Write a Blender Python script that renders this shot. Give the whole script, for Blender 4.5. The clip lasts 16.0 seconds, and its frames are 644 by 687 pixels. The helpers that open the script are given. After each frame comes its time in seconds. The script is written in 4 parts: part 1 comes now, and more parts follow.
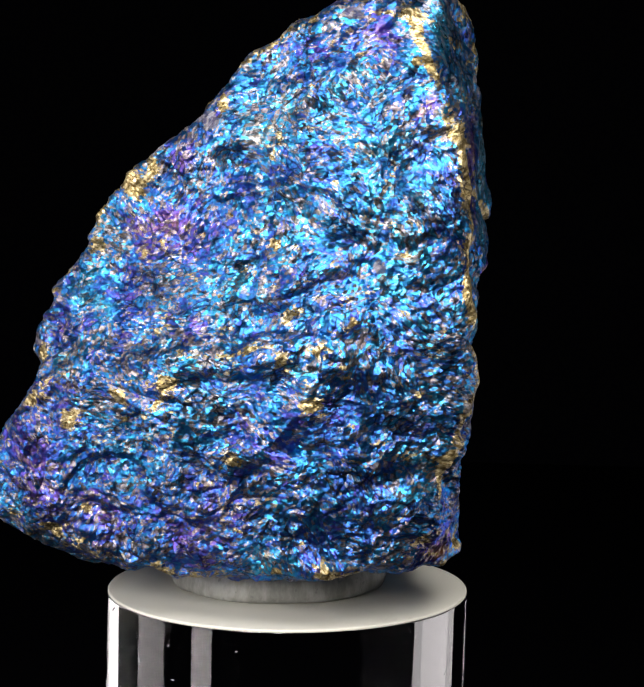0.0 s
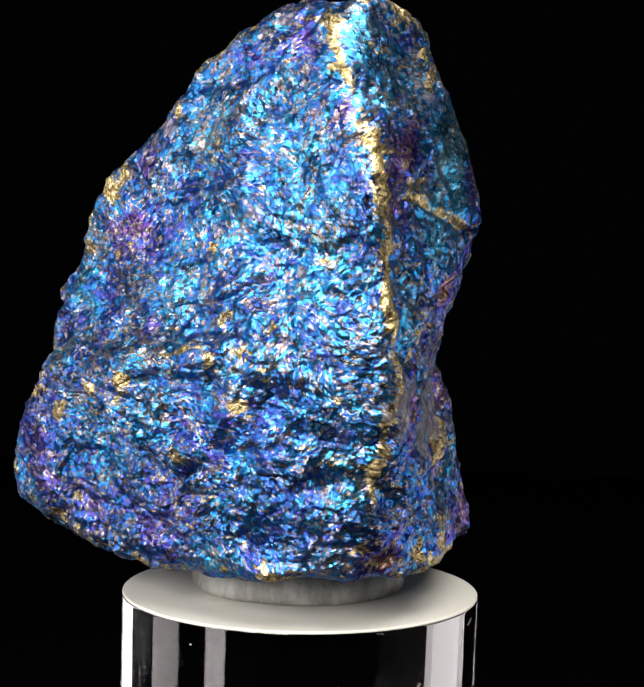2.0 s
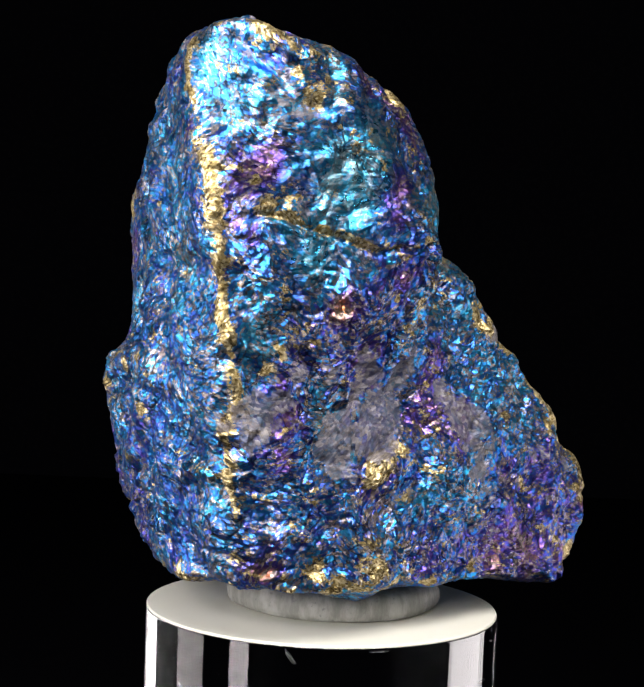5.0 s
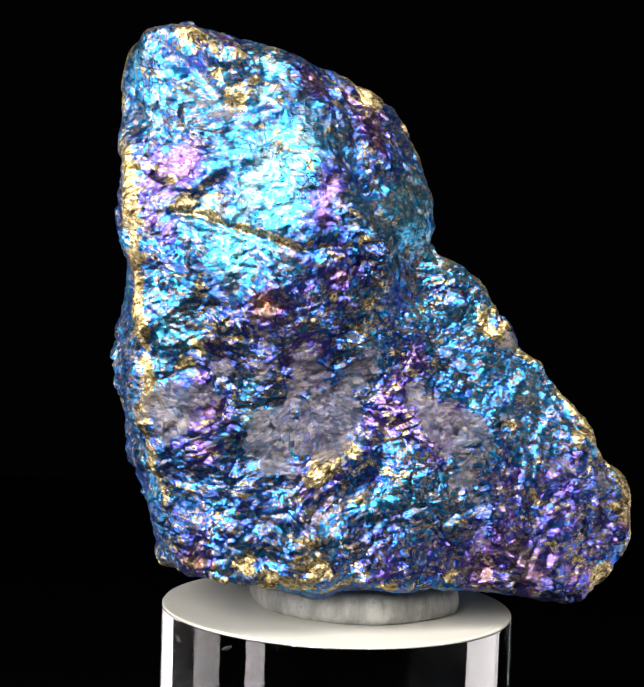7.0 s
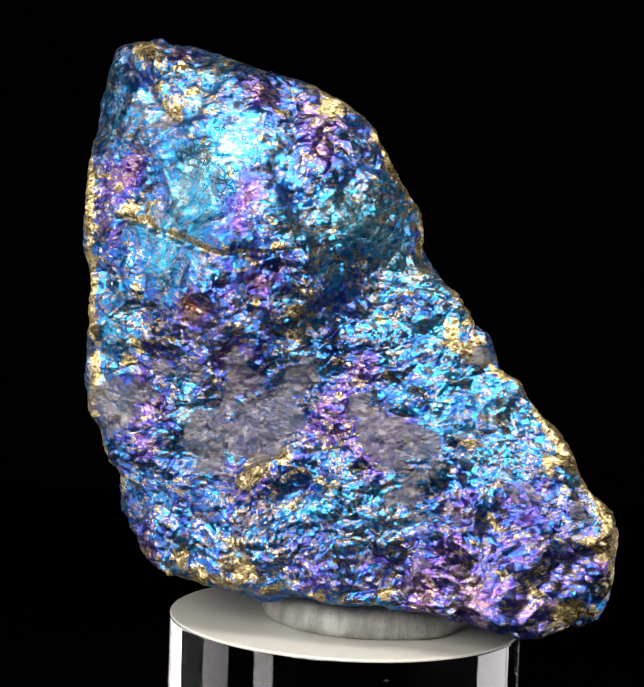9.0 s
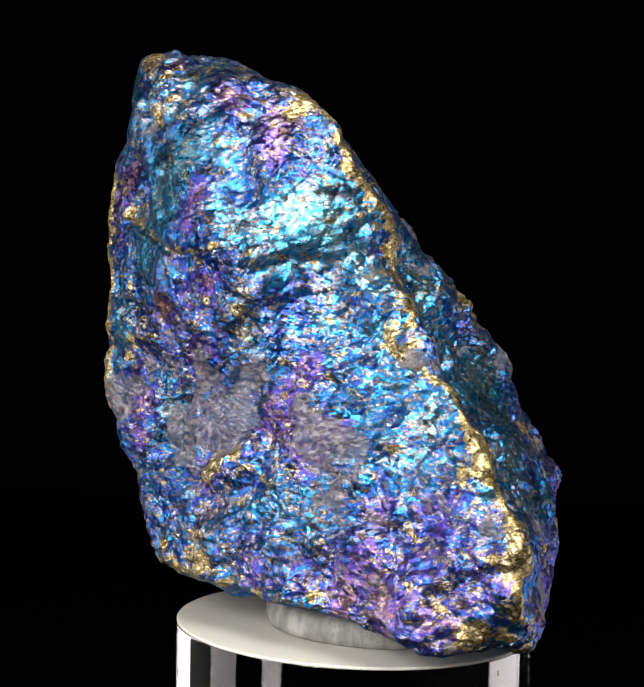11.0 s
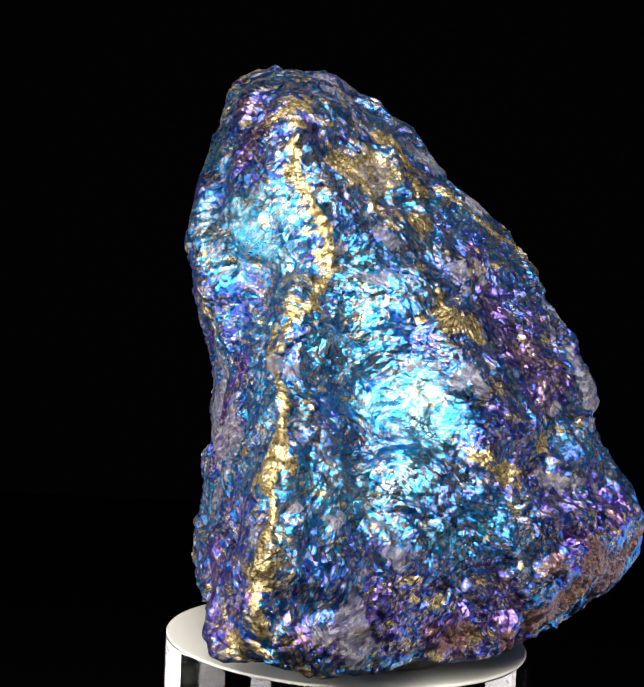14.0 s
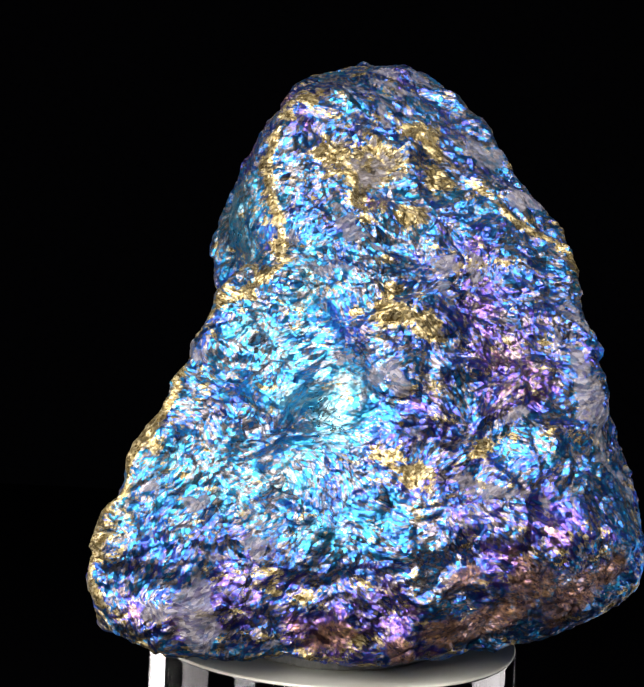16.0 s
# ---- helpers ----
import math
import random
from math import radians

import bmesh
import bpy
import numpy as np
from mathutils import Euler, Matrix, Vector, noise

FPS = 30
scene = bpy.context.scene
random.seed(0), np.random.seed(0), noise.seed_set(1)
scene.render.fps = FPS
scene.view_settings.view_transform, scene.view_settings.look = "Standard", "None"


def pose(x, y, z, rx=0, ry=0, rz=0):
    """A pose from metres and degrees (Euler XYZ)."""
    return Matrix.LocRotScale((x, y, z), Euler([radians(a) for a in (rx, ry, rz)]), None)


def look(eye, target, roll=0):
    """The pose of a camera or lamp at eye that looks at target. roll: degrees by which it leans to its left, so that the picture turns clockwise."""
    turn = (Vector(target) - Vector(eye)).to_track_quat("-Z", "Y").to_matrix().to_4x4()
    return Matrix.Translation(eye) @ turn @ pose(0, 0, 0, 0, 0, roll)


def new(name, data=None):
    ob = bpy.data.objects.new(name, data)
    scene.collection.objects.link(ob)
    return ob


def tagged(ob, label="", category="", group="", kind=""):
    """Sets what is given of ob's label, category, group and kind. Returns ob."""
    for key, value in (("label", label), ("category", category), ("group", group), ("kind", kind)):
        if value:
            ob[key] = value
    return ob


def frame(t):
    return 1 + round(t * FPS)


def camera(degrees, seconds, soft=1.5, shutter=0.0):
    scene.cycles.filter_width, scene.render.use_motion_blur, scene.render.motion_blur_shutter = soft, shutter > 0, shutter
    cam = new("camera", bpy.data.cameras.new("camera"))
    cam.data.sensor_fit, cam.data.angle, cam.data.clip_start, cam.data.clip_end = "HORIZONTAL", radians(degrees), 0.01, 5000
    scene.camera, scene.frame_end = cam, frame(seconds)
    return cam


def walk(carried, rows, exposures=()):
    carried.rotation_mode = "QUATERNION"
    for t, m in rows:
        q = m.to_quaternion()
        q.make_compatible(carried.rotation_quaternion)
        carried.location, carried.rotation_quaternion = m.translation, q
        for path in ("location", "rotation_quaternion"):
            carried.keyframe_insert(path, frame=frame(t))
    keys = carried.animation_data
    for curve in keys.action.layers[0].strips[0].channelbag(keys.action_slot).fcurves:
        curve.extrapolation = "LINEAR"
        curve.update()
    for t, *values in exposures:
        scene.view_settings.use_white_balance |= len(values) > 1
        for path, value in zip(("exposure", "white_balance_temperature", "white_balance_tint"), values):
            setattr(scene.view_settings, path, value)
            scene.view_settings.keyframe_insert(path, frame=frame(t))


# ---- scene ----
cam = camera(20.797, 16.0, soft=1.8)
walk(cam, [
    (0, pose(0.00001, -0.19267, 0.16707, 84.140, -1.476, 0.911)),
    (0.5, pose(-0.00000, -0.19272, 0.16707, 84.203, -1.528, 0.925)),
    (1, pose(-0.00001, -0.19279, 0.16706, 84.270, -1.699, 0.941)),
    (1.5, pose(-0.00002, -0.19285, 0.16705, 84.294, -1.754, 1.010)),
    (2, pose(-0.00004, -0.19287, 0.16703, 84.394, -1.763, 1.243)),
    (2.5, pose(-0.00005, -0.19289, 0.16699, 84.437, -1.707, 1.371)),
    (3, pose(-0.00005, -0.19297, 0.16697, 84.521, -1.865, 1.428)),
    (3.5, pose(-0.00006, -0.19309, 0.16697, 84.650, -1.969, 1.421)),
    (4, pose(-0.00005, -0.19321, 0.16699, 84.780, -2.122, 1.373)),
    (4.2, pose(-0.00005, -0.19323, 0.16700, 84.848, -2.173, 1.376)),
    (6.3, pose(-0.00006, -0.19321, 0.16708, 85.225, -1.886, 1.161)),
    (6.5, pose(-0.00006, -0.19318, 0.16708, 85.218, -1.768, 1.112)),
    (7, pose(-0.00006, -0.19311, 0.16707, 85.105, -1.849, 1.108)),
    (7.5, pose(-0.00005, -0.19304, 0.16707, 85.089, -1.907, 1.041)),
    (8, pose(-0.00005, -0.19303, 0.16707, 85.213, -1.966, 0.902)),
    (8.5, pose(-0.00004, -0.19303, 0.16707, 85.325, -2.062, 0.747)),
    (9, pose(-0.00003, -0.19301, 0.16706, 85.426, -2.087, 0.600)),
    (9.2, pose(-0.00003, -0.19299, 0.16707, 85.455, -2.086, 0.529)),
    (11.3, pose(-0.00001, -0.19286, 0.16708, 85.480, -1.476, 0.074)),
    (11.5, pose(-0.00001, -0.19285, 0.16707, 85.435, -1.586, 0.105)),
    (12, pose(-0.00001, -0.19290, 0.16703, 85.402, -1.786, 0.073)),
    (12.5, pose(-0.00000, -0.19295, 0.16701, 85.449, -2.019, -0.018)),
    (13, pose(0.00000, -0.19305, 0.16700, 85.567, -2.193, -0.115)),
    (13.5, pose(0.00001, -0.19310, 0.16701, 85.648, -2.461, -0.186)),
    (14, pose(0.00002, -0.19316, 0.16702, 85.708, -2.601, -0.245)),
    (14.5, pose(0.00002, -0.19322, 0.16703, 85.716, -2.713, -0.305)),
    (15, pose(0.00003, -0.19321, 0.16703, 85.713, -2.706, -0.332)),
    (15.5, pose(0.00003, -0.19319, 0.16703, 85.609, -2.793, -0.322)),
    (16, pose(0.00004, -0.19316, 0.16703, 85.462, -2.850, -0.297)),
], exposures=[(0, -0.20), (2.5, 0.22), (4.2, 0.36), (6.5, 0.38), (8, -0.04), (9.2, -0.22), (11.4, -0.02), (13, 0.42), (14.5, 0.40), (16, 0.06)])

# ---- light: a dark room, a lamp over the lens and two tall panels beside it ----
world = bpy.data.worlds.new("dark_room")
world.use_nodes = True
world.node_tree.nodes["Background"].inputs["Color"].default_value = (0.02, 0.022, 0.03, 1)
world.node_tree.nodes["Background"].inputs["Strength"].default_value = 0.05
scene.world = world


def panel(name, eye, target, width, height, power, colour):
    data = bpy.data.lights.new(name, "AREA")
    data.shape, data.size, data.size_y = "RECTANGLE", width, height
    data.energy, data.color = power, colour
    lamp = new(name, data)
    lamp.matrix_world = look(eye, target)
    return lamp


AIM = (0, 0, 0.15)


def beside(name, heading, low, high, distance, width, power, colour):
    """A panel that stands round the stage: heading in degrees from straight ahead, negative to the left; heights of its edges."""
    a, middle = radians(heading), (low + high) / 2
    return panel(name, (distance * math.sin(a), distance * math.cos(a), middle), (0, 0, middle), width, high - low, power, colour)


WARM = (1.0, 0.94, 0.95)
beside("lamp_panel", -91, 0.01, 0.24, 0.22, 0.09, 0.20, WARM)
beside("lamp_panel", 69, 0.003, 0.125, 0.19, 0.13, 0.15, WARM)
beside("lamp_panel", -129, 0.004, 0.28, 0.24, 0.055, 0.33, WARM)
beside("lamp_panel", -40, 0.002, 0.20, 0.28, 0.09, 0.022, WARM)
panel("key_lamp", (-0.10, -0.29, 0.27), AIM, 0.18, 0.13, 1.8, (1.0, 0.95, 0.93))
panel("lamp_overhead", (0.06, -0.16, 0.40), AIM, 0.22, 0.16, 1.5, (1.0, 0.95, 0.93))

# ---- materials ----
UNIT = 0.04                      # the stand's diameter; shapes below are given in this unit
AXIS_Z = 0.15056                 # height of the turning frame's origin above the table


def material(name):
    mat = bpy.data.materials.new(name)
    mat.use_nodes = True
    tree = mat.node_tree
    return mat, tree, tree.nodes["Principled BSDF"]


class Graph:
    """Short ways to add and join shader nodes."""

    def __init__(self, tree):
        self.tree = tree

    def node(self, kind, **settings):
        n = self.tree.nodes.new(kind)
        for key, value in settings.items():
            if key == "operation":
                n.operation = value
            elif key == "feature":
                n.feature = value
            elif key == "data_type":
                n.data_type = value
            elif key == "blend_type":
                n.blend_type = value
            elif key == "attribute_name":
                n.attribute_name = value
            elif key == "interpolation_type":
                n.interpolation_type = value
        return n

    def join(self, a, b):
        self.tree.links.new(a, b)

    def put(self, value, socket):
        if hasattr(value, "is_output"):
            self.join(value, socket)
        else:
            socket.default_value = value

    def math(self, operation, a, b=0.0, c=0.0):
        n = self.node("ShaderNodeMath", operation=operation)
        for value, socket in zip((a, b, c), n.inputs):
            self.put(value, socket)
        return n.outputs[0]

    def vec(self, operation, a, b=(0, 0, 0)):
        n = self.node("ShaderNodeVectorMath", operation=operation)
        self.put(a, n.inputs[0])
        if operation == "SCALE":
            self.put(b, n.inputs["Scale"])
        elif operation != "NORMALIZE":
            self.put(b, n.inputs[1])
        return n.outputs[0]

    def noise(self, vector, scale, detail=3.0, rough=0.55, distort=0.0):
        n = self.node("ShaderNodeTexNoise")
        self.join(vector, n.inputs["Vector"])
        n.inputs["Scale"].default_value, n.inputs["Detail"].default_value = scale, detail
        n.inputs["Roughness"].default_value, n.inputs["Distortion"].default_value = rough, distort
        return n.outputs["Fac"], n.outputs["Color"]

    def cells(self, vector, scale, feature="F1"):
        n = self.node("ShaderNodeTexVoronoi", feature=feature)
        self.join(vector, n.inputs["Vector"])
        n.inputs["Scale"].default_value = scale
        return n

    def band(self, value, low, high, a=0.0, b=1.0):
        n = self.node("ShaderNodeMapRange", interpolation_type="SMOOTHSTEP")
        for v, socket in zip((value, low, high, a, b), n.inputs):
            self.put(v, socket)
        return n.outputs[0]

    def ramp(self, value, stops):
        n = self.node("ShaderNodeValToRGB")
        while len(n.color_ramp.elements) < len(stops):
            n.color_ramp.elements.new(0.5)
        for e, (at, colour) in zip(n.color_ramp.elements, stops):
            e.position, e.color = at, (*colour, 1)
        self.put(value, n.inputs["Fac"])
        return n.outputs["Color"]

    def mix(self, factor, a, b):
        n = self.node("ShaderNodeMix", data_type="RGBA")
        self.put(factor, n.inputs[0])
        for value, socket in ((a, n.inputs[6]), (b, n.inputs[7])):
            self.put((*value, 1) if isinstance(value, tuple) else value, socket)
        return n.outputs[2]

    def attribute(self, name):
        return self.node("ShaderNodeAttribute", attribute_name=name).outputs["Fac"]


def ore_material():
    """Tarnished copper ore: small metal flakes, each with its own tilt and film colour, brass-yellow
    where the film is worn off, dull grey and rusty mineral between."""
    mat, tree, bsdf = material("tarnished_ore")
    g = Graph(tree)
    place = g.node("ShaderNodeTexCoord").outputs["Object"]
    p = g.vec("SCALE", place, 1 / UNIT)
    _, wander = g.noise(p, 5.0, 2.0)
    p = g.vec("ADD", p, g.vec("SCALE", g.vec("SUBTRACT", wander, (0.5, 0.5, 0.5)), 0.07))
    shard = g.node("ShaderNodeSeparateColor")
    g.join(g.cells(p, 6.5).outputs["Color"], shard.inputs[0])
    spin = g.node("ShaderNodeVectorRotate")
    spin.inputs["Axis"].default_value = (0.6, -0.75, 0.2)
    g.join(p, spin.inputs["Vector"])
    g.join(g.band(shard.outputs[0], 0.0, 1.0, -1.1, 1.1), spin.inputs["Angle"])
    swirl = spin.outputs["Vector"]
    flat = g.vec("MULTIPLY", swirl, (1.0, 1.0, 1.9))
    big = g.cells(flat, 27.0)
    fine = g.cells(flat, 72.0)
    dust = g.cells(flat, 145.0)
    smooth = g.attribute("smooth")
    coarse = g.attribute("coarse")
    plate = g.cells(g.vec("MULTIPLY", p, (1.0, 1.0, 1.4)), 13.0)
    plate_seam = g.cells(g.vec("MULTIPLY", p, (1.0, 1.0, 1.4)), 13.0, "DISTANCE_TO_EDGE").outputs["Distance"]
    parts = g.node("ShaderNodeSeparateColor")
    g.join(plate.outputs["Color"], parts.inputs[0])
    calm = g.math("SUBTRACT", 1.0, g.math("MULTIPLY", smooth, 0.76))
    rub = g.math("MULTIPLY", calm, g.math("SUBTRACT", 1.0, g.math("MULTIPLY", coarse, g.band(parts.outputs[2], 0.1, 0.9, 0.70, 0.10))))
    half = (0.5, 0.5, 0.5)

    def lean(cells, amount, wild=0.0):
        """Each flake's own tilt; with wild, most lie almost flat and a few stand up."""
        away = g.vec("SUBTRACT", cells.outputs["Color"], half)
        if wild:
            pick = g.node("ShaderNodeTexWhiteNoise")
            g.join(cells.outputs["Color"], pick.inputs["Vector"])
            return g.vec("SCALE", away, g.math("ADD", amount, g.math("MULTIPLY", wild, g.math("POWER", pick.outputs["Value"], 4.0))))
        return g.vec("SCALE", away, amount)

    tilt = g.vec("SCALE", g.vec("ADD", lean(fine, 0.32, 0.95), lean(dust, 0.27, 0.55)), rub)
    slow = g.vec("ADD", lean(big, 0.34, 0.5), lean(plate, 0.34))
    slow = g.vec("SCALE", slow, g.math("MULTIPLY", calm, g.math("ADD", 0.9, g.math("MULTIPLY", coarse, 0.32))))
    tilt = g.vec("ADD", tilt, slow)
    normal = g.node("ShaderNodeNewGeometry").outputs["Normal"]
    facet = g.vec("NORMALIZE", g.vec("ADD", normal, tilt))
    grain, _ = g.noise(p, 60.0, 4.0, 0.6)
    bump = g.node("ShaderNodeBump")
    bump.inputs["Strength"].default_value, bump.inputs["Distance"].default_value = 0.25, 0.0003
    g.join(grain, bump.inputs["Height"])
    g.join(facet, bump.inputs["Normal"])
    wave, _ = g.noise(g.vec("MULTIPLY", p, (1.0, 1.0, 3.2)), 15.0, 5.0, 0.65, 0.8)
    rib = g.node("ShaderNodeBump")
    rib.inputs["Distance"].default_value = 0.0006
    g.join(g.math("ADD", 0.08, g.math("MULTIPLY", smooth, 0.14)), rib.inputs["Strength"])
    g.join(g.band(wave, 0.40, 0.60), rib.inputs["Height"])
    g.join(bump.outputs["Normal"], rib.inputs["Normal"])
    g.join(rib.outputs["Normal"], bsdf.inputs["Normal"])

    split = g.node("ShaderNodeSeparateColor")
    g.join(big.outputs["Color"], split.inputs[0])
    split2 = g.node("ShaderNodeSeparateColor")
    g.join(fine.outputs["Color"], split2.inputs[0])
    cloud, _ = g.noise(p, 7.0, 4.0, 0.65)
    vary = g.math("MULTIPLY", g.math("SUBTRACT", cloud, 0.5), 0.30)
    vary = g.math("ADD", vary, g.math("MULTIPLY", g.math("SUBTRACT", split.outputs[0], 0.5), 0.17))
    vary = g.math("ADD", vary, g.math("MULTIPLY", g.math("SUBTRACT", split2.outputs[1], 0.5), 0.15))
    split3 = g.node("ShaderNodeSeparateColor")
    g.join(dust.outputs["Color"], split3.inputs[0])
    vary = g.math("ADD", vary, g.math("MULTIPLY", g.math("SUBTRACT", split3.outputs[2], 0.5), 0.10))
    even = g.math("SUBTRACT", 1.0, g.math("MULTIPLY", smooth, 0.40))
    film = g.math("ADD", g.attribute("film"), g.math("MULTIPLY", vary, even))
    tarnish = g.ramp(film, ((0.05, (0.45, 0.27, 0.10)), (0.16, (0.46, 0.15, 0.08)), (0.27, (0.50, 0.28, 0.25)),
                            (0.38, (0.20, 0.10, 0.29)), (0.48, (0.10, 0.065, 0.39)), (0.58, (0.04, 0.09, 0.43)), (0.70, (0.03, 0.19, 0.49)),
                            (0.84, (0.04, 0.36, 0.59)), (0.97, (0.30, 0.54, 0.60))))
    odd = g.math("ADD", g.math("MULTIPLY", split2.outputs[0], 0.55), g.math("MULTIPLY", cloud, 0.7))
    odd = g.band(g.math("ADD", odd, g.math("ADD", g.math("MULTIPLY", split3.outputs[0], 0.25), g.math("MULTIPLY", coarse, 0.04))), 0.74, 0.96)
    plain = g.ramp(split3.outputs[1], ((0.0, (0.06, 0.055, 0.055)), (0.35, (0.17, 0.15, 0.135)), (0.6, (0.27, 0.22, 0.15)),
                                       (0.8, (0.34, 0.25, 0.26)), (1.0, (0.46, 0.45, 0.46))))
    tarnish = g.mix(g.math("MULTIPLY", g.math("MULTIPLY", odd, even), 0.92), tarnish, plain)
    # Brass tone differs by flake; part of its sparkle is put into the colour.
    glint = g.math("ADD", g.math("MULTIPLY", grain, 0.5), g.math("MULTIPLY", split3.outputs[0], 0.5))
    brass = g.ramp(glint, ((0.25, (0.13, 0.085, 0.03)), (0.5, (0.42, 0.33, 0.14)), (0.78, (0.74, 0.64, 0.40))))
    spot, _ = g.noise(p, 17.0, 5.0, 0.7)
    gold = g.math("ADD", g.attribute("gold"), g.math("MULTIPLY", g.math("SUBTRACT", spot, 0.5), 0.9))
    gold = g.math("ADD", gold, g.math("MULTIPLY", g.math("SUBTRACT", split2.outputs[2], 0.5), 0.35))
    streak, _ = g.noise(g.vec("MULTIPLY", p, (1.0, 1.0, 2.0)), 12.0, 5.0, 0.75)
    gold = g.math("ADD", gold, g.math("MULTIPLY", g.band(streak, 0.50, 0.66), g.math("MULTIPLY", even, g.math("ADD", 0.40, g.math("MULTIPLY", coarse, 0.14)))))
    gold = g.band(g.math("ADD", gold, g.math("MULTIPLY", coarse, 0.04)), 0.38, 0.50)
    colour = g.mix(gold, tarnish, brass)
    # Gaps between flakes: the shade of cracks put into the colour as dark lines.
    seam_shade = g.math("MINIMUM", g.cells(flat, 27.0, "DISTANCE_TO_EDGE").outputs["Distance"], g.math("MULTIPLY", plate_seam, 1.6))
    hold, _ = g.noise(p, 11.0, 3.0, 0.6)
    seam_shade = g.math("MULTIPLY", g.band(seam_shade, 0.02, 0.09, 1.0, 0.0), g.band(hold, 0.42, 0.62))
    colour = g.mix(g.math("MULTIPLY", seam_shade, 0.75), colour, (0.012, 0.012, 0.02))
    spot2, _ = g.noise(p, 23.0, 5.0, 0.7)
    rust = g.band(g.math("ADD", g.attribute("rust"), g.math("MULTIPLY", g.math("SUBTRACT", spot2, 0.5), 1.0)), 0.35, 0.7)
    colour = g.mix(g.math("MULTIPLY", rust, 0.85), colour, g.mix(split3.outputs[1], (0.035, 0.02, 0.022), (0.27, 0.135, 0.065)))
    grey = g.band(g.math("ADD", g.attribute("grey"), g.math("MULTIPLY", g.math("SUBTRACT", spot2, 0.5), 1.4)), 0.42, 0.54)
    fibre, _ = g.noise(g.vec("MULTIPLY", swirl, (1.0, 1.0, 3.2)), 30.0, 4.0, 0.7, 0.6)
    mica = g.ramp(g.math("ADD", fibre, g.math("MULTIPLY", g.math("SUBTRACT", split2.outputs[0], 0.5), 0.35)),
                  ((0.30, (0.03, 0.026, 0.03)), (0.46, (0.075, 0.066, 0.070)), (0.58, (0.11, 0.10, 0.11)), (0.72, (0.20, 0.195, 0.215))))
    colour = g.mix(g.math("MULTIPLY", grey, 0.88), colour, mica)
    g.join(colour, bsdf.inputs["Base Color"])
    dull = g.math("MAXIMUM", grey, g.math("MULTIPLY", rust, 0.35))
    g.join(g.math("SUBTRACT", 0.985, g.math("MULTIPLY", dull, 0.80)), bsdf.inputs["Metallic"])
    rough = g.math("ADD", g.math("SUBTRACT", 0.33, g.math("MULTIPLY", smooth, 0.09)), g.math("ADD", g.math("MULTIPLY", gold, 0.08), g.math("MULTIPLY", split2.outputs[0], 0.18)))
    bsdf.inputs["Specular Tint"].default_value = (0.34, 0.38, 0.55, 1)
    g.join(g.math("ADD", rough, g.math("MULTIPLY", dull, 0.12)), bsdf.inputs["Roughness"])
    return mat


def acrylic_material():
    mat, tree, bsdf = material("clear_acrylic")
    bsdf.inputs["Base Color"].default_value = (0.98, 0.98, 0.985, 1)
    bsdf.inputs["Transmission Weight"].default_value = 1.0
    bsdf.inputs["IOR"].default_value = 1.49
    g = Graph(tree)
    place = g.node("ShaderNodeTexCoord").outputs["Object"]
    streak = g.vec("MULTIPLY", place, (1.0, 1.0, 0.12))
    n, _ = g.noise(streak, 900.0, 3.0)
    g.join(g.band(n, 0.55, 0.8, 0.0, 0.06), bsdf.inputs["Roughness"])
    return mat


def frosted_material():
    mat, tree, bsdf = material("frosted_acrylic")
    g = Graph(tree)
    place = g.node("ShaderNodeTexCoord").outputs["Object"]
    n, _ = g.noise(place, 1500.0, 3.0)
    m, _ = g.noise(place, 90.0, 3.0)
    g.join(g.mix(m, (0.62, 0.61, 0.53), (0.70, 0.69, 0.61)), bsdf.inputs["Base Color"])
    bsdf.inputs["Roughness"].default_value = 0.42
    bsdf.inputs["Transmission Weight"].default_value = 0.25
    bump = g.node("ShaderNodeBump")
    bump.inputs["Strength"].default_value, bump.inputs["Distance"].default_value = 0.15, 0.0001
    g.join(n, bump.inputs["Height"])
    g.join(bump.outputs["Normal"], bsdf.inputs["Normal"])
    return mat


def putty_material():
    mat, tree, bsdf = material("grey_putty")
    g = Graph(tree)
    place = g.node("ShaderNodeTexCoord").outputs["Object"]
    a, _ = g.noise(g.vec("MULTIPLY", place, (1, 1, 0.35)), 420.0, 5.0, 0.7)
    b, _ = g.noise(place, 1300.0, 3.0)
    speck = g.band(b, 0.62, 0.72)
    colour = g.mix(g.band(a, 0.35, 0.65), (0.15, 0.15, 0.135), (0.30, 0.30, 0.275))
    g.join(g.mix(g.math("MULTIPLY", speck, 0.7), colour, (0.10, 0.10, 0.10)), bsdf.inputs["Base Color"])
    bsdf.inputs["Roughness"].default_value = 0.55
    bump = g.node("ShaderNodeBump")
    bump.inputs["Strength"].default_value, bump.inputs["Distance"].default_value = 0.4, 0.0003
    g.join(a, bump.inputs["Height"])
    g.join(bump.outputs["Normal"], bsdf.inputs["Normal"])
    return mat


def black_material():
    mat, tree, bsdf = material("black_velvet")
    g = Graph(tree)
    place = g.node("ShaderNodeTexCoord").outputs["Object"]
    n, _ = g.noise(place, 300.0, 4.0)
    g.join(g.mix(n, (0.0012, 0.0012, 0.0018), (0.003, 0.003, 0.004)), bsdf.inputs["Base Color"])
    bsdf.inputs["Roughness"].default_value = 1.0
    bsdf.inputs["Specular IOR Level"].default_value = 0.0
    return mat


def scuff_material():
    mat, tree, bsdf = material("scuffed_acrylic")
    bsdf.inputs["Base Color"].default_value = (0.35, 0.35, 0.36, 1)
    bsdf.inputs["Roughness"].default_value = 0.6
    return mat


SCUFF = scuff_material()
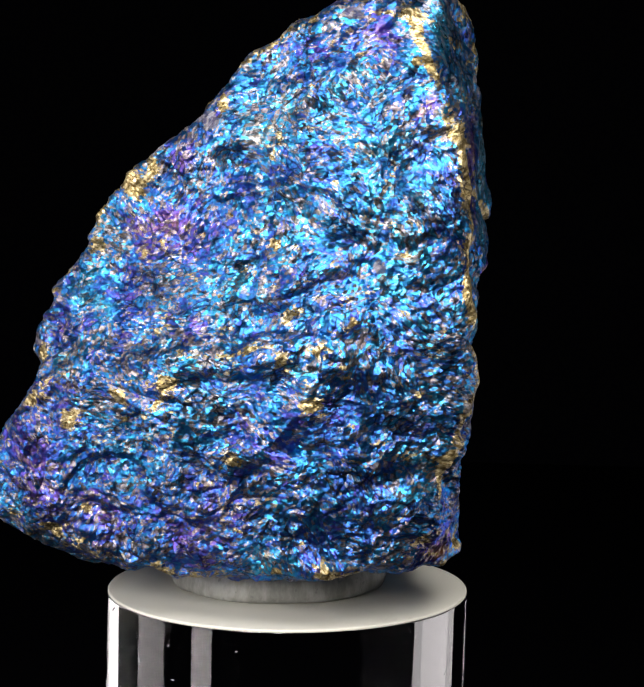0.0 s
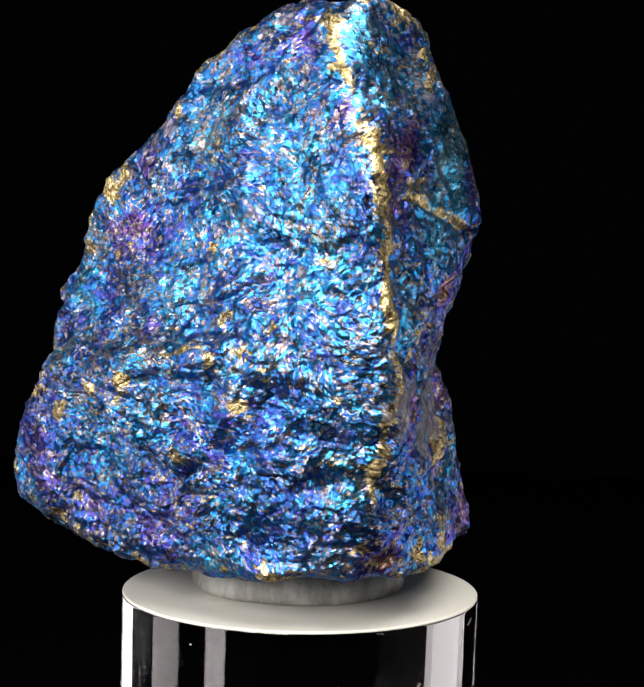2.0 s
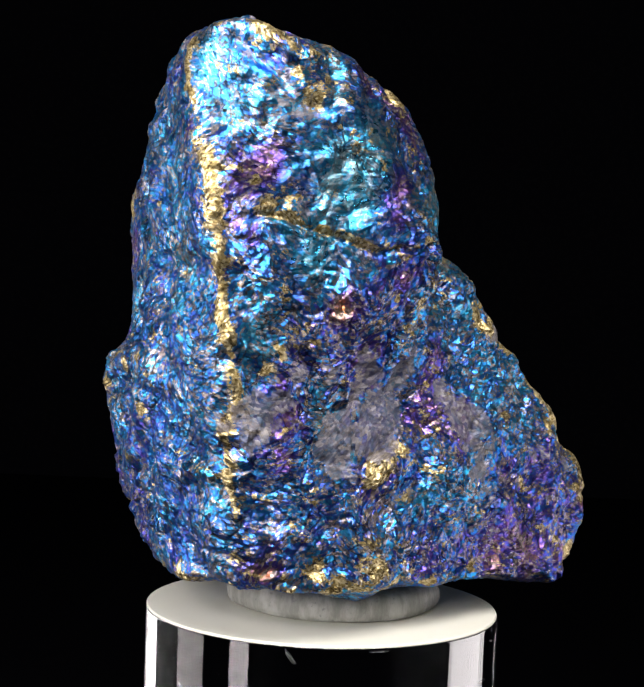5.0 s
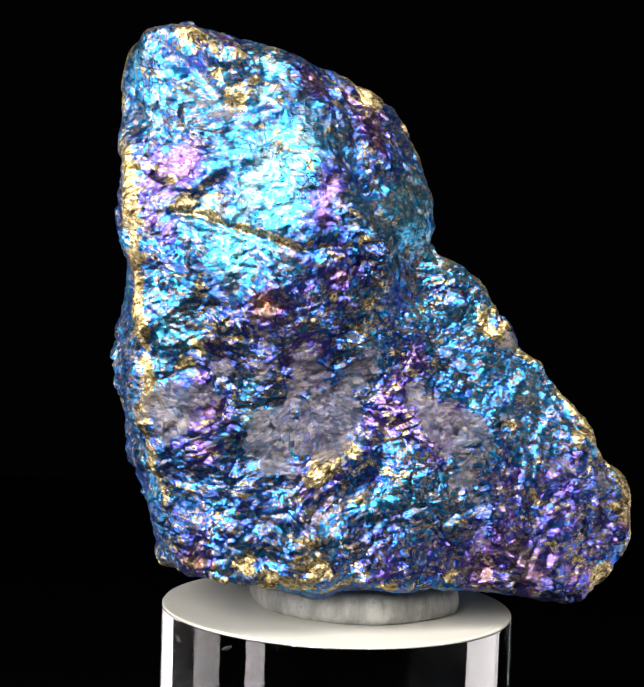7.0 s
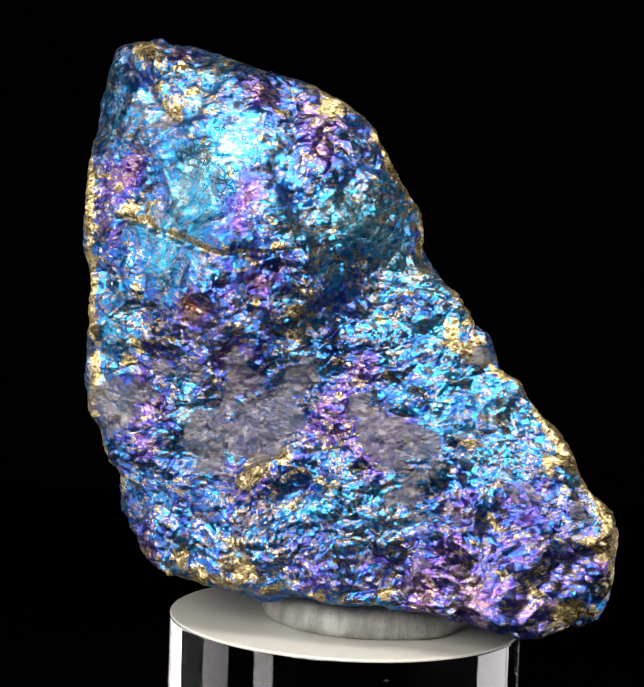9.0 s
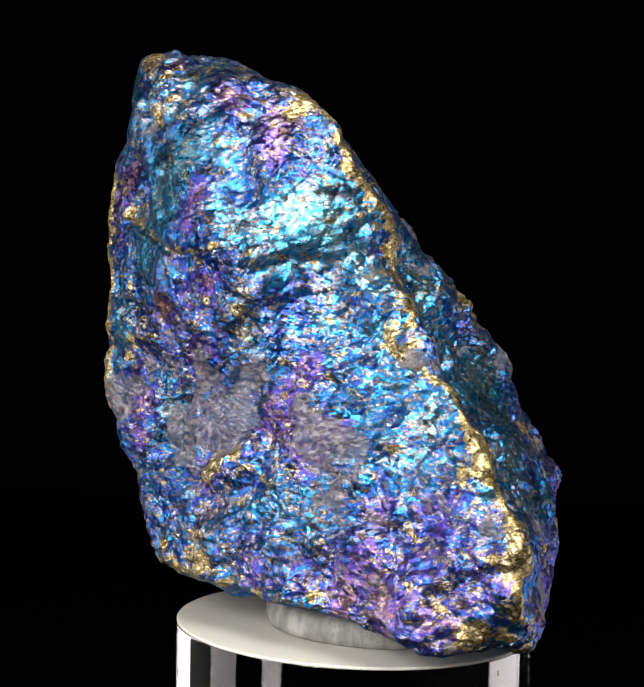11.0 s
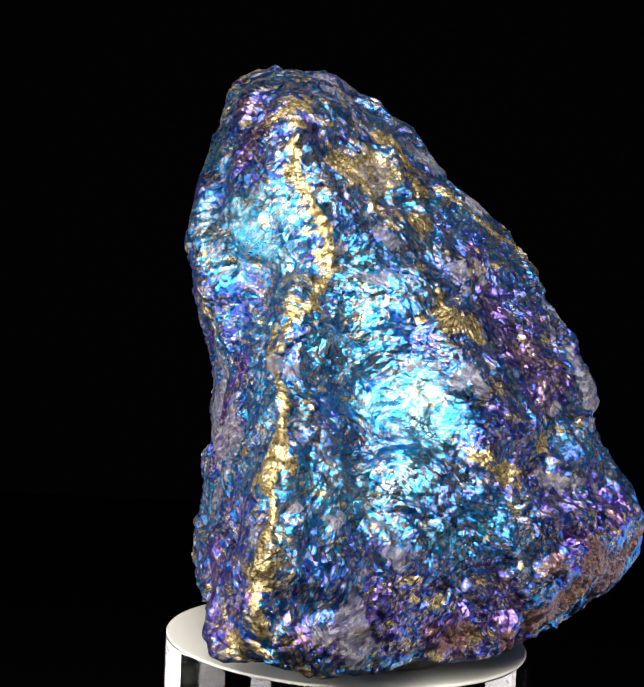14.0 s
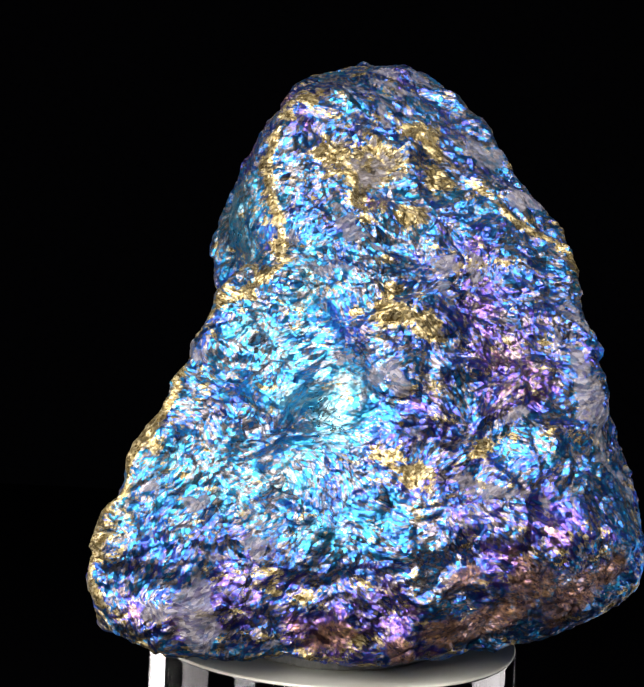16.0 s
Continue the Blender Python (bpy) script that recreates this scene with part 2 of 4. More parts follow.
ORE, ACRYLIC, FROSTED, PUTTY, BLACK = ore_material(), acrylic_material(), frosted_material(), putty_material(), black_material()


# ---- the room: black cloth under and around the stand ----
def mesh_object(name, bm, mat, smooth=True):
    data = bpy.data.meshes.new(name)
    bm.to_mesh(data)
    bm.free()
    data.materials.append(mat)
    for poly in data.polygons:
        poly.use_smooth = smooth
    return new(name, data)


def part(name, bm, mat, parent, label=""):
    ob = mesh_object(name, bm, mat)
    ob.parent = parent
    return tagged(ob, label)


def slab(name, low, high, label):
    bm = bmesh.new()
    bmesh.ops.create_cube(bm, size=1)
    for v in bm.verts:
        v.co = [lo + (c + 0.5) * (hi - lo) for lo, hi, c in zip(low, high, v.co)]
    bmesh.ops.bevel(bm, geom=bm.edges[:], offset=0.004, segments=2, affect="EDGES")
    return tagged(mesh_object(name, bm, BLACK, False), label, kind="structure")


slab("ground", (-0.8, -0.8, -0.03), (0.8, 0.8, 0.0), "black cloth-covered table top")
slab("wall_north", (-0.8, 0.8, -0.03), (0.8, 0.83, 1.0), "plain black cloth backdrop")
slab("wall_south", (-0.8, -0.83, -0.03), (0.8, -0.8, 1.0), "plain black cloth wall")
slab("wall_east", (0.8, -0.83, -0.03), (0.83, 0.83, 1.0), "plain black cloth wall")
slab("wall_west", (-0.83, -0.83, -0.03), (-0.8, 0.83, 1.0), "plain black cloth wall")
slab("ceiling", (-0.83, -0.83, 1.0), (0.83, 0.83, 1.03), "plain black cloth ceiling")


# ---- the rock ----
# Broken faces of the two lumps the rock consists of: heading and slope of each face in degrees, and how far out it lies.
TOWER = (
    (86.1, 77.3, 0.727),
    (-108.4, 65.5, 0.933),
    (42.8, 48.1, 0.625),
    (160.4, 47.7, 0.500),
    (160.6, 47.4, 0.517),
    (149.8, 35.2, 0.399),
    (40.6, 31.9, 0.452),
    (113.2, 23.6, 0.362),
    (179.3, 20.3, 0.965),
    (-33.7, 15.5, 0.750),
    (60.3, 14.1, 0.291),
    (159.5, 9.4, 0.612),
    (100.2, 7.7, 0.373),
    (-1.4, 4.8, 0.428),
    (-99.9, 4.2, 0.618),
    (-8.0, -0.8, 0.475),
    (-103.1, -1.2, 0.990),
    (-112.1, -6.9, 0.614),
    (-81.9, -9.1, 0.605),
    (-82.1, -10.2, 0.662),
    (15.1, -17.7, 0.246),
    (75.5, -19.4, 0.081),
    (163.7, -58.3, 0.445),
    (57.8, -66.0, 0.112),
    (-23.1, -74.1, 0.648),
)
FOOT = (
    (-127.4, 70.4, 0.174),
    (-20.7, 64.7, 0.211),
    (168.7, 50.3, 0.346),
    (135.5, 33.4, 0.324),
    (-165.5, 32.1, 0.618),
    (27.7, 16.2, 0.202),
    (12.8, 14.1, 0.210),
    (37.3, 4.1, 0.419),
    (16.5, 1.5, 0.271),
    (136.1, 0.3, 0.647),
    (-120.8, -8.5, 0.830),
    (-77.3, -9.3, 0.623),
    (-14.5, -12.9, 0.526),
    (-101.2, -13.9, 0.669),
    (157.5, -20.7, 0.898),
    (107.0, -23.4, 1.005),
    (-49.0, -29.5, 0.731),
    (89.4, -30.9, 0.983),
    (-35.9, -33.3, 0.825),
    (-133.0, -61.7, 0.890),
    (170.6, -63.5, 0.957),
    (-31.6, -84.5, 0.656),
)

# Veins and patches, as places on the rock (and reach).
VEIN_CREST = (
    (0.224, -0.594, 0.774), (0.248, -0.612, 0.705), (0.289, -0.619, 0.607),
)
VEIN_FRONT = (
    (0.345, -0.601, 0.491), (0.369, -0.575, 0.369), (0.376, -0.566, 0.204), (0.39, -0.54, -0.004),
    (0.391, -0.522, -0.079), (0.37, -0.537, -0.197), (0.333, -0.506, -0.323), (0.309, -0.467, -0.451),
)
VEIN_BACK = (
    (0.078, 0.005, 0.699), (0.031, 0.119, 0.595), (0.022, 0.17, 0.501), (-0.043, 0.201, 0.411),
    (-0.089, 0.218, 0.321), (-0.084, 0.249, 0.23), (-0.066, 0.328, 0.165), (0.028, 0.361, 0.061),
    (-0.016, 0.475, -0.005), (-0.058, 0.539, -0.062), (-0.062, 0.605, -0.141), (-0.051, 0.664, -0.218),
    (-0.088, 0.733, -0.3), (-0.069, 0.774, -0.367), (-0.065, 0.802, -0.454), (-0.08, 0.792, -0.57),
)
VEIN_SIDE = (
    (0.381, -0.47, 0.352), (0.386, -0.385, 0.344), (0.391, -0.301, 0.308), (0.378, -0.129, 0.264),
    (0.364, -0.052, 0.267), (0.345, 0.024, 0.286),
)
VEIN_SHOULDER = (
    (-0.12, -0.267, 0.64), (-0.238, -0.304, 0.546), (-0.326, -0.335, 0.477), (-0.421, -0.336, 0.385),
    (-0.517, -0.432, 0.332), (-0.576, -0.436, 0.264),
)
SMOOTH = (
    (0.309, -0.558, 0.733, 0.091), (0.382, -0.203, 0.456, 0.182), (0.391, -0.335, 0.273, 0.085),
    (0.335, -0.14, 0.582, 0.067), (0.138, 0.156, 0.321, 0.085), (-0.353, 0.296, -0.108, 0.133), (-0.465, 0.407, -0.359, 0.061),
    (0.375, -0.45, 0.45, 0.06),
)
FOLD_SIDE = (
    (0.193, -0.094, 0.704), (0.271, -0.024, 0.543), (0.294, 0.043, 0.409), (0.227, 0.116, 0.287),
    (0.076, 0.199, 0.193), (0.073, 0.263, 0.078),
)
FOLD_BASE = (
    (-0.125, 0.792, -0.519), (-0.255, 0.669, -0.517), (-0.384, 0.532, -0.484), (-0.532, 0.379, -0.493),
    (-0.677, 0.223, -0.448), (-0.817, 0.057, -0.416),
)
FOLD_FRONT = (
    (-0.335, -0.603, -0.149), (-0.242, -0.628, -0.121), (-0.13, -0.642, -0.135), (-0.066, -0.646, -0.111),
)
FOLD_FOOT = (
    (0.252, -0.002, -0.092), (0.227, 0.097, -0.201), (0.25, 0.089, -0.316), (0.305, -0.064, -0.422),
)
GOLD_RIM = (
    (-0.088, 0.023, 0.55, 0.054), (-0.155, -0.082, 0.533, 0.067), (-0.183, -0.001, 0.46, 0.048), (-0.134, -0.271, 0.628, 0.054),
    (-0.277, -0.094, 0.408, 0.042), (-0.25, -0.233, 0.507, 0.042), (-0.402, 0.107, 0.138, 0.048), (-0.46, 0.036, 0.119, 0.039),
    (-0.482, -0.495, 0.35, 0.036), (-0.589, -0.449, 0.191, 0.027), (-0.751, -0.369, -0.093, 0.03), (-0.764, -0.451, -0.216, 0.029),
    (-0.229, -0.546, 0.554, 0.024), (-0.72, -0.395, -0.57, 0.044), (0.344, -0.294, -0.547, 0.027), (0.095, 0.046, 0.665, 0.041),
    (0.315, -0.443, 0.819, 0.044), (-0.014, 0.438, 0.045, 0.029), (-0.067, 0.649, -0.174, 0.029), (-0.064, 0.798, -0.444, 0.034),
    (-0, 0.742, -0.616, 0.034), (0.333, -0.212, -0.596, 0.036), (0.315, -0.074, -0.567, 0.036),
)
RELIEF = (
    (-0.037, -0.609, 0.449, 0.09, 0.019), (0.107, -0.594, 0.191, 0.09, -0.024), (0.066, -0.499, -0.517, 0.09, -0.039), (0.266, -0.571, 0.724, 0.09, -0.024),
    (0.068, 0.522, -0.437, 0.09, -0.027), (0.221, -0.537, -0.286, 0.09, -0.025), (0.092, 0.308, -0.107, 0.09, -0.015), (0.327, -0.063, -0.28, 0.09, 0.014),
    (0.17, 0.289, -0.584, 0.09, -0.034), (0.03, 0.426, 0.056, 0.09, 0.005), (0.111, 0.494, -0.587, 0.09, -0.024), (-0.04, 0.016, 0.57, 0.09, -0.022),
    (-0.563, 0.027, -0.018, 0.09, -0.017), (-0.183, 0.355, -0.05, 0.09, -0.035), (-0.264, 0.25, 0.015, 0.09, -0.016), (-0.413, 0.36, -0.207, 0.09, 0.019),
    (-0.549, -0.095, 0.066, 0.09, -0.02), (0.214, 0.102, 0.055, 0.09, 0.02),
)
RELIEF_RIM = (
    (-0.18, -0.503, 0.699, 0.06, 0.028), (0.123, -0.035, 0.671, 0.06, -0.016), (0.271, -0.395, 0.792, 0.06, -0.008), (-0.297, -0.483, 0.511, 0.06, -0.025),
    (-0.006, 0.699, -0.524, 0.06, -0.023), (-0.688, -0.477, -0.201, 0.06, -0.022), (-0.046, 0.557, -0.135, 0.06, -0.021),
    (-0.059, 0.812, -0.379, 0.06, 0.021), (0.205, -0.468, 0.81, 0.06, -0.008), (0.064, 0.649, -0.701, 0.06, 0.021), (0.124, 0.377, -0.644, 0.06, -0.019),
    (-0.372, 0.494, -0.684, 0.06, -0.019), (-0.483, -0.517, 0.381, 0.06, 0.019), (-0.034, 0.463, -0.015, 0.06, -0.019), (0.23, 0.206, -0.313, 0.06, 0.018),
    (0.042, -0.47, 0.831, 0.06, 0.018), (0.213, 0.297, -0.428, 0.06, 0.018), (-0.342, 0.121, 0.225, 0.06, 0.018), (-0.608, -0.402, 0.177, 0.06, -0.017),
)
SHAPE_A = (
    (-0.787, -0.378, -0.186, 0.1, -0.008), (-0.643, -0.37, 0.146, 0.1, 0.008), (-0.264, -0.518, 0.562, 0.1, 0.011), (-0.197, -0.522, 0.686, 0.1, -0.02),
    (0.35, -0.414, 0.794, 0.1, -0.017), (0.381, -0.189, 0.512, 0.1, -0.008), (0.39, -0.23, 0.201, 0.1, 0.01), (0.407, -0.541, 0.055, 0.1, -0.014),
    (0.372, -0.336, -0.316, 0.1, -0.008), (0.358, -0.219, -0.473, 0.1, -0.012), (0.286, -0.327, -0.611, 0.1, 0.007), (-0.702, -0.181, -0.697, 0.1, -0.009),
    (-0.78, -0.299, -0.609, 0.1, 0.008), (-0.843, -0.387, -0.319, 0.1, 0.01), (0.355, -0.001, 0.291, 0.1, 0.008), (0.066, 0.462, -0.178, 0.1, -0.014),
    (0.142, 0.349, -0.224, 0.1, -0.007), (0.241, 0.198, -0.326, 0.1, -0.011), (0.215, 0.312, -0.456, 0.1, -0.02),
)
SHAPE_B = (
    (0.323, -0.036, -0.589, 0.1, -0.008), (-0.582, -0.446, -0.593, 0.1, -0.009), (-0.663, -0.4, 0.031, 0.1, 0.02), (0.259, -0.204, 0.752, 0.1, 0.007),
    (0.338, 0.021, 0.39, 0.1, -0.012), (-0.01, 0.364, 0.156, 0.1, 0.007), (-0.053, 0.623, -0.15, 0.1, 0.009), (-0.07, 0.753, -0.3, 0.1, -0.018),
    (-0.051, 0.81, -0.418, 0.1, -0.007), (-0.054, 0.55, -0.706, 0.1, 0.01), (0.227, 0.149, -0.631, 0.1, 0.012), (-0.067, -0.562, -0.503, 0.1, -0.009),
    (-0.011, -0.601, -0.36, 0.1, -0.013), (-0.134, -0.629, -0.274, 0.1, -0.01), (-0.131, -0.664, -0.076, 0.1, -0.008), (0.195, -0.631, 0.269, 0.1, -0.016),
    (0.252, -0.627, 0.452, 0.1, -0.011), (0.242, -0.602, 0.695, 0.1, 0.019), (0.052, 0.127, 0.58, 0.1, 0.015),
)
SHAPE_C = (
    (0.23, -0.492, -0.549, 0.1, -0.011), (0.25, -0.516, -0.418, 0.1, 0.017), (0.352, -0.557, -0.189, 0.1, 0.009), (0.067, 0.537, -0.676, 0.1, 0.01),
    (0.292, -0.514, 0.81, 0.1, 0.023), (0.184, -0.061, -0.661, 0.1, 0.014), (0.358, -0.52, 0.613, 0.1, -0.008), (-0.437, -0.28, 0.359, 0.1, 0.01),
    (-0.764, -0.127, -0.111, 0.1, -0.015), (-0.693, 0.2, -0.574, 0.1, 0.013), (-0.626, 0.283, -0.643, 0.1, -0.008), (-0.47, 0.443, -0.721, 0.1, -0.03),
    (0.137, 0.427, -0.641, 0.1, 0.008), (0.388, -0.45, 0.013, 0.1, 0.009), (-0.936, -0.109, -0.387, 0.1, -0.018), (-0.886, -0.104, -0.491, 0.1, 0.01),
    (-0.83, -0.084, -0.588, 0.1, 0.007), (0.211, 0.191, -0.213, 0.1, 0.008), (-0.685, 0.114, -0.699, 0.1, -0.012),
)
SHAPE_D = (
    (-0.359, 0.526, -0.697, 0.1, 0.012), (-0.042, 0.686, -0.712, 0.1, -0.028),
)
GOLD_A = (
    (-0.431, -0.517, 0.394, 0.02), (-0.496, -0.5, 0.327, 0.02), (-0.636, -0.503, -0.26, 0.036), (-0.355, -0.608, -0.128, 0.032),
    (-0.392, -0.587, -0.198, 0.02), (-0.497, -0.552, -0.191, 0.02), (-0.099, -0.592, 0.455, 0.021), (-0.092, -0.599, 0.203, 0.019),
    (0.02, -0.655, -0.021, 0.019), (-0.065, -0.603, 0.034, 0.023), (-0.063, -0.664, -0.056, 0.021), (-0, -0.639, -0.172, 0.025),
    (-0.186, -0.614, -0.314, 0.022), (0.035, -0.618, 0.375, 0.015), (0.034, -0.511, -0.608, 0.024), (-0.076, -0.52, -0.607, 0.016),
    (-0.778, -0.321, -0.589, 0.019), (-0.597, -0.449, -0.5, 0.023), (-0.665, -0.417, -0.539, 0.016), (-0.475, -0.466, -0.581, 0.014),
    (-0.741, -0.414, -0.134, 0.012), (-0.754, -0.462, -0.203, 0.011), (0.269, -0.591, -0.124, 0.015), (-0.117, -0.583, 0.437, 0.02),
)
GOLD_B = (
    (0.043, -0.616, 0.377, 0.013), (0.032, -0.659, -0.026, 0.019), (0.017, -0.651, -0.081, 0.019), (0.105, -0.639, 0.047, 0.015),
    (0.243, -0.586, 0.733, 0.013), (0.243, -0.603, 0.66, 0.013), (0.35, -0.607, 0.478, 0.023), (0.366, -0.595, 0.356, 0.019),
    (0.337, -0.27, -0.552, 0.016), (-0.008, -0.55, 0.76, 0.013), (0.363, -0.442, 0.387, 0.028), (0.374, -0.479, 0.439, 0.015),
    (0.371, -0.352, 0.646, 0.019), (0.371, -0.252, 0.582, 0.013), (0.378, -0.124, 0.473, 0.011), (0.05, 0.529, -0.432, 0.023),
    (0.061, 0.512, -0.338, 0.016), (0.189, 0.282, -0.585, 0.02), (0.285, -0.01, -0.427, 0.014), (0.342, -0.264, -0.543, 0.016),
    (0.357, -0.597, 0.466, 0.019), (0.305, -0.064, -0.279, 0.03), (0.276, -0.004, -0.248, 0.021), (0.337, -0.095, -0.492, 0.014),
)
GOLD_C = (
    (0.295, -0.069, -0.443, 0.014), (0.275, -0.045, -0.399, 0.014), (0.367, -0.316, 0.658, 0.027), (0.372, -0.122, 0.28, 0.016),
    (0.338, -0.115, -0.573, 0.025), (0.343, -0.206, -0.584, 0.016), (0.343, -0.265, -0.527, 0.011), (0.25, 0.128, -0.608, 0.021),
    (0.172, 0.307, -0.582, 0.026), (0.046, 0.528, -0.421, 0.022), (0.015, 0.726, -0.625, 0.025), (0.343, 0.015, 0.294, 0.018),
    (0.366, -0.567, 0.41, 0.022), (0.385, -0.404, 0.018, 0.016), (0.374, -0.436, -0.017, 0.013), (-0.011, 0.654, -0.267, 0.015),
    (-0.053, 0.621, -0.149, 0.015), (0.376, -0.445, -0.016, 0.016), (0.378, -0.536, 0.233, 0.019), (0.315, -0.064, -0.298, 0.032),
    (0.281, 0.003, -0.269, 0.021), (0.046, 0.658, -0.573, 0.017), (0.128, 0.025, 0.657, 0.019), (0.31, -0.093, -0.319, 0.028),
)
GOLD_D = (
    (0.05, 0.514, -0.405, 0.023), (-0.023, 0.64, -0.238, 0.018), (0.04, 0.703, -0.643, 0.025), (-0.078, 0.771, -0.63, 0.019),
    (0.368, -0.371, 0.694, 0.017), (-0.011, 0.399, 0.105, 0.016), (0.212, 0.104, 0.053, 0.012), (0.004, 0.436, 0.044, 0.016),
    (0.021, 0.167, 0.495, 0.023), (-0.002, 0.191, 0.45, 0.016), (-0.072, 0.219, 0.384, 0.018), (-0.097, 0.228, 0.316, 0.016),
    (-0.019, 0.4, 0.112, 0.02), (0.003, 0.44, 0.02, 0.015), (-0.059, 0.679, -0.218, 0.023), (-0.078, 0.737, -0.282, 0.019),
    (-0.056, 0.809, -0.404, 0.027), (-0.05, 0.793, -0.459, 0.027), (-0.072, 0.809, -0.548, 0.029), (-0.068, 0.769, -0.621, 0.023),
    (-0.008, 0.755, -0.637, 0.019), (-0.568, 0.211, -0.241, 0.028), (-0.378, 0.082, 0.204, 0.029), (0.055, 0.019, 0.686, 0.017),
)
GOLD_E = (
    (-0.149, -0.039, 0.505, 0.022), (0.049, 0.081, 0.637, 0.026), (0.039, 0.159, 0.504, 0.023), (-0.065, 0.222, 0.369, 0.025),
    (-0.057, 0.369, 0.144, 0.029), (-0.09, 0.3, 0.178, 0.02), (-0.049, 0.686, -0.233, 0.025), (-0.076, 0.815, -0.399, 0.027),
    (-0.062, 0.025, 0.537, 0.036), (-0.136, -0.06, 0.531, 0.031), (-0.185, -0.263, 0.602, 0.023), (-0.508, 0.253, -0.211, 0.034),
    (-0.571, 0.222, -0.254, 0.018), (-0.399, 0.139, 0.134, 0.028), (-0.328, 0.183, 0.154, 0.021), (-0.661, 0.029, -0.166, 0.026),
    (-0.684, 0.086, -0.25, 0.018), (0.039, 0.001, 0.693, 0.022), (-0.136, 0.019, 0.481, 0.024), (-0.149, -0.088, 0.533, 0.036),
    (-0.086, -0.101, 0.605, 0.022), (-0.207, -0.281, 0.569, 0.029), (-0.321, -0.32, 0.477, 0.024), (-0.441, -0.347, 0.386, 0.017),
)
GOLD_F = (
    (-0.52, -0.426, 0.332, 0.017), (-0.579, -0.41, 0.264, 0.014), (-0.063, 0.222, 0.321, 0.021), (-0.653, 0.061, -0.161, 0.029),
    (-0.335, 0.171, 0.167, 0.013), (-0.276, -0.076, 0.396, 0.019), (-0.059, 0.521, -0.039, 0.013), (-0.123, 0.482, -0.067, 0.013),
    (-0.07, 0.71, -0.257, 0.015), (-0.093, 0.82, -0.404, 0.019), (-0.036, 0.769, -0.593, 0.022), (-0.534, 0.37, -0.639, 0.026),
    (-0.574, 0.32, -0.628, 0.02), (-0.338, 0.563, -0.693, 0.015),
)
GREY_A = (
    (0.156, -0.605, 0.159, 0.021), (0.079, -0.559, 0.789, 0.021), (0.142, -0.561, 0.791, 0.017), (-0.407, -0.518, 0.341, 0.011),
    (0.306, -0.16, -0.182, 0.057), (0.295, -0.058, -0.258, 0.052), (0.326, -0.171, -0.281, 0.034), (0.318, -0.216, -0.199, 0.057),
    (0.262, -0.052, -0.135, 0.057), (0.327, -0.191, -0.278, 0.025), (0.309, -0.107, -0.016, 0.032), (0.384, -0.445, -0.138, 0.05),
    (0.362, -0.336, -0.016, 0.033), (0.166, 0.245, -0.177, 0.033), (0.175, 0.169, -0.106, 0.031), (0.37, -0.378, -0.128, 0.027),
    (-0.025, 0.725, -0.356, 0.025), (0.179, 0.223, -0.18, 0.046), (0.382, -0.475, -0.156, 0.058), (0.162, 0.275, -0.235, 0.057),
    (0.148, 0.345, -0.229, 0.041), (0.238, -0.009, -0.129, 0.058), (0.135, 0.311, -0.201, 0.057), (0.128, 0.375, -0.237, 0.034),
)
GREY_B = (
    (0.183, 0.29, -0.35, 0.027), (0.023, 0.346, 0.107, 0.025), (0.302, -0.129, -0.036, 0.036), (0.078, 0.662, -0.66, 0.026),
    (-0.201, 0.731, -0.579, 0.031), (0.373, -0.419, -0.151, 0.046), (0.235, 0.021, -0.046, 0.035), (-0.255, 0.668, -0.568, 0.037),
    (-0.296, 0.626, -0.642, 0.037), (-0.226, 0.682, -0.436, 0.021), (-0.231, 0.605, -0.333, 0.017), (-0.125, 0.679, -0.28, 0.019),
    (-0.428, 0.21, -0.01, 0.023), (0.053, -0.346, 0.808, 0.031), (-0.142, -0.481, 0.709, 0.019), (-0.262, 0.647, -0.546, 0.036),
    (-0.291, 0.626, -0.61, 0.038), (-0.311, 0.61, -0.665, 0.032), (-0.251, 0.662, -0.449, 0.021), (-0.23, 0.616, -0.342, 0.025),
    (-0.481, 0.194, -0.005, 0.027), (-0.191, 0.09, 0.376, 0.03), (-0.227, -0.488, 0.615, 0.034), (0.026, -0.357, 0.792, 0.031),
)
GREY_C = (
    (-0.737, -0.264, -0.02, 0.029), (-0.221, -0.441, 0.603, 0.045), (-0.285, -0.487, 0.52, 0.05), (-0.412, -0.444, 0.436, 0.049),
    (-0.449, 0.206, -0, 0.024), (-0.5, 0.18, -0.007, 0.028), (-0.2, 0.068, 0.388, 0.03), (-0.267, 0.053, 0.334, 0.018),
    (-0.263, 0.634, -0.525, 0.032), (-0.283, 0.65, -0.584, 0.039), (-0.254, 0.659, -0.459, 0.019), (-0.727, -0.299, 0.009, 0.039),
    (-0.773, -0.26, -0.076, 0.039), (-0.792, -0.282, -0.167, 0.039), (-0.836, -0.264, -0.239, 0.034), (-0.689, -0.085, -0.065, 0.029),
    (-0.064, -0.214, 0.697, 0.032), (-0.322, 0.212, 0.021, 0.016),
)
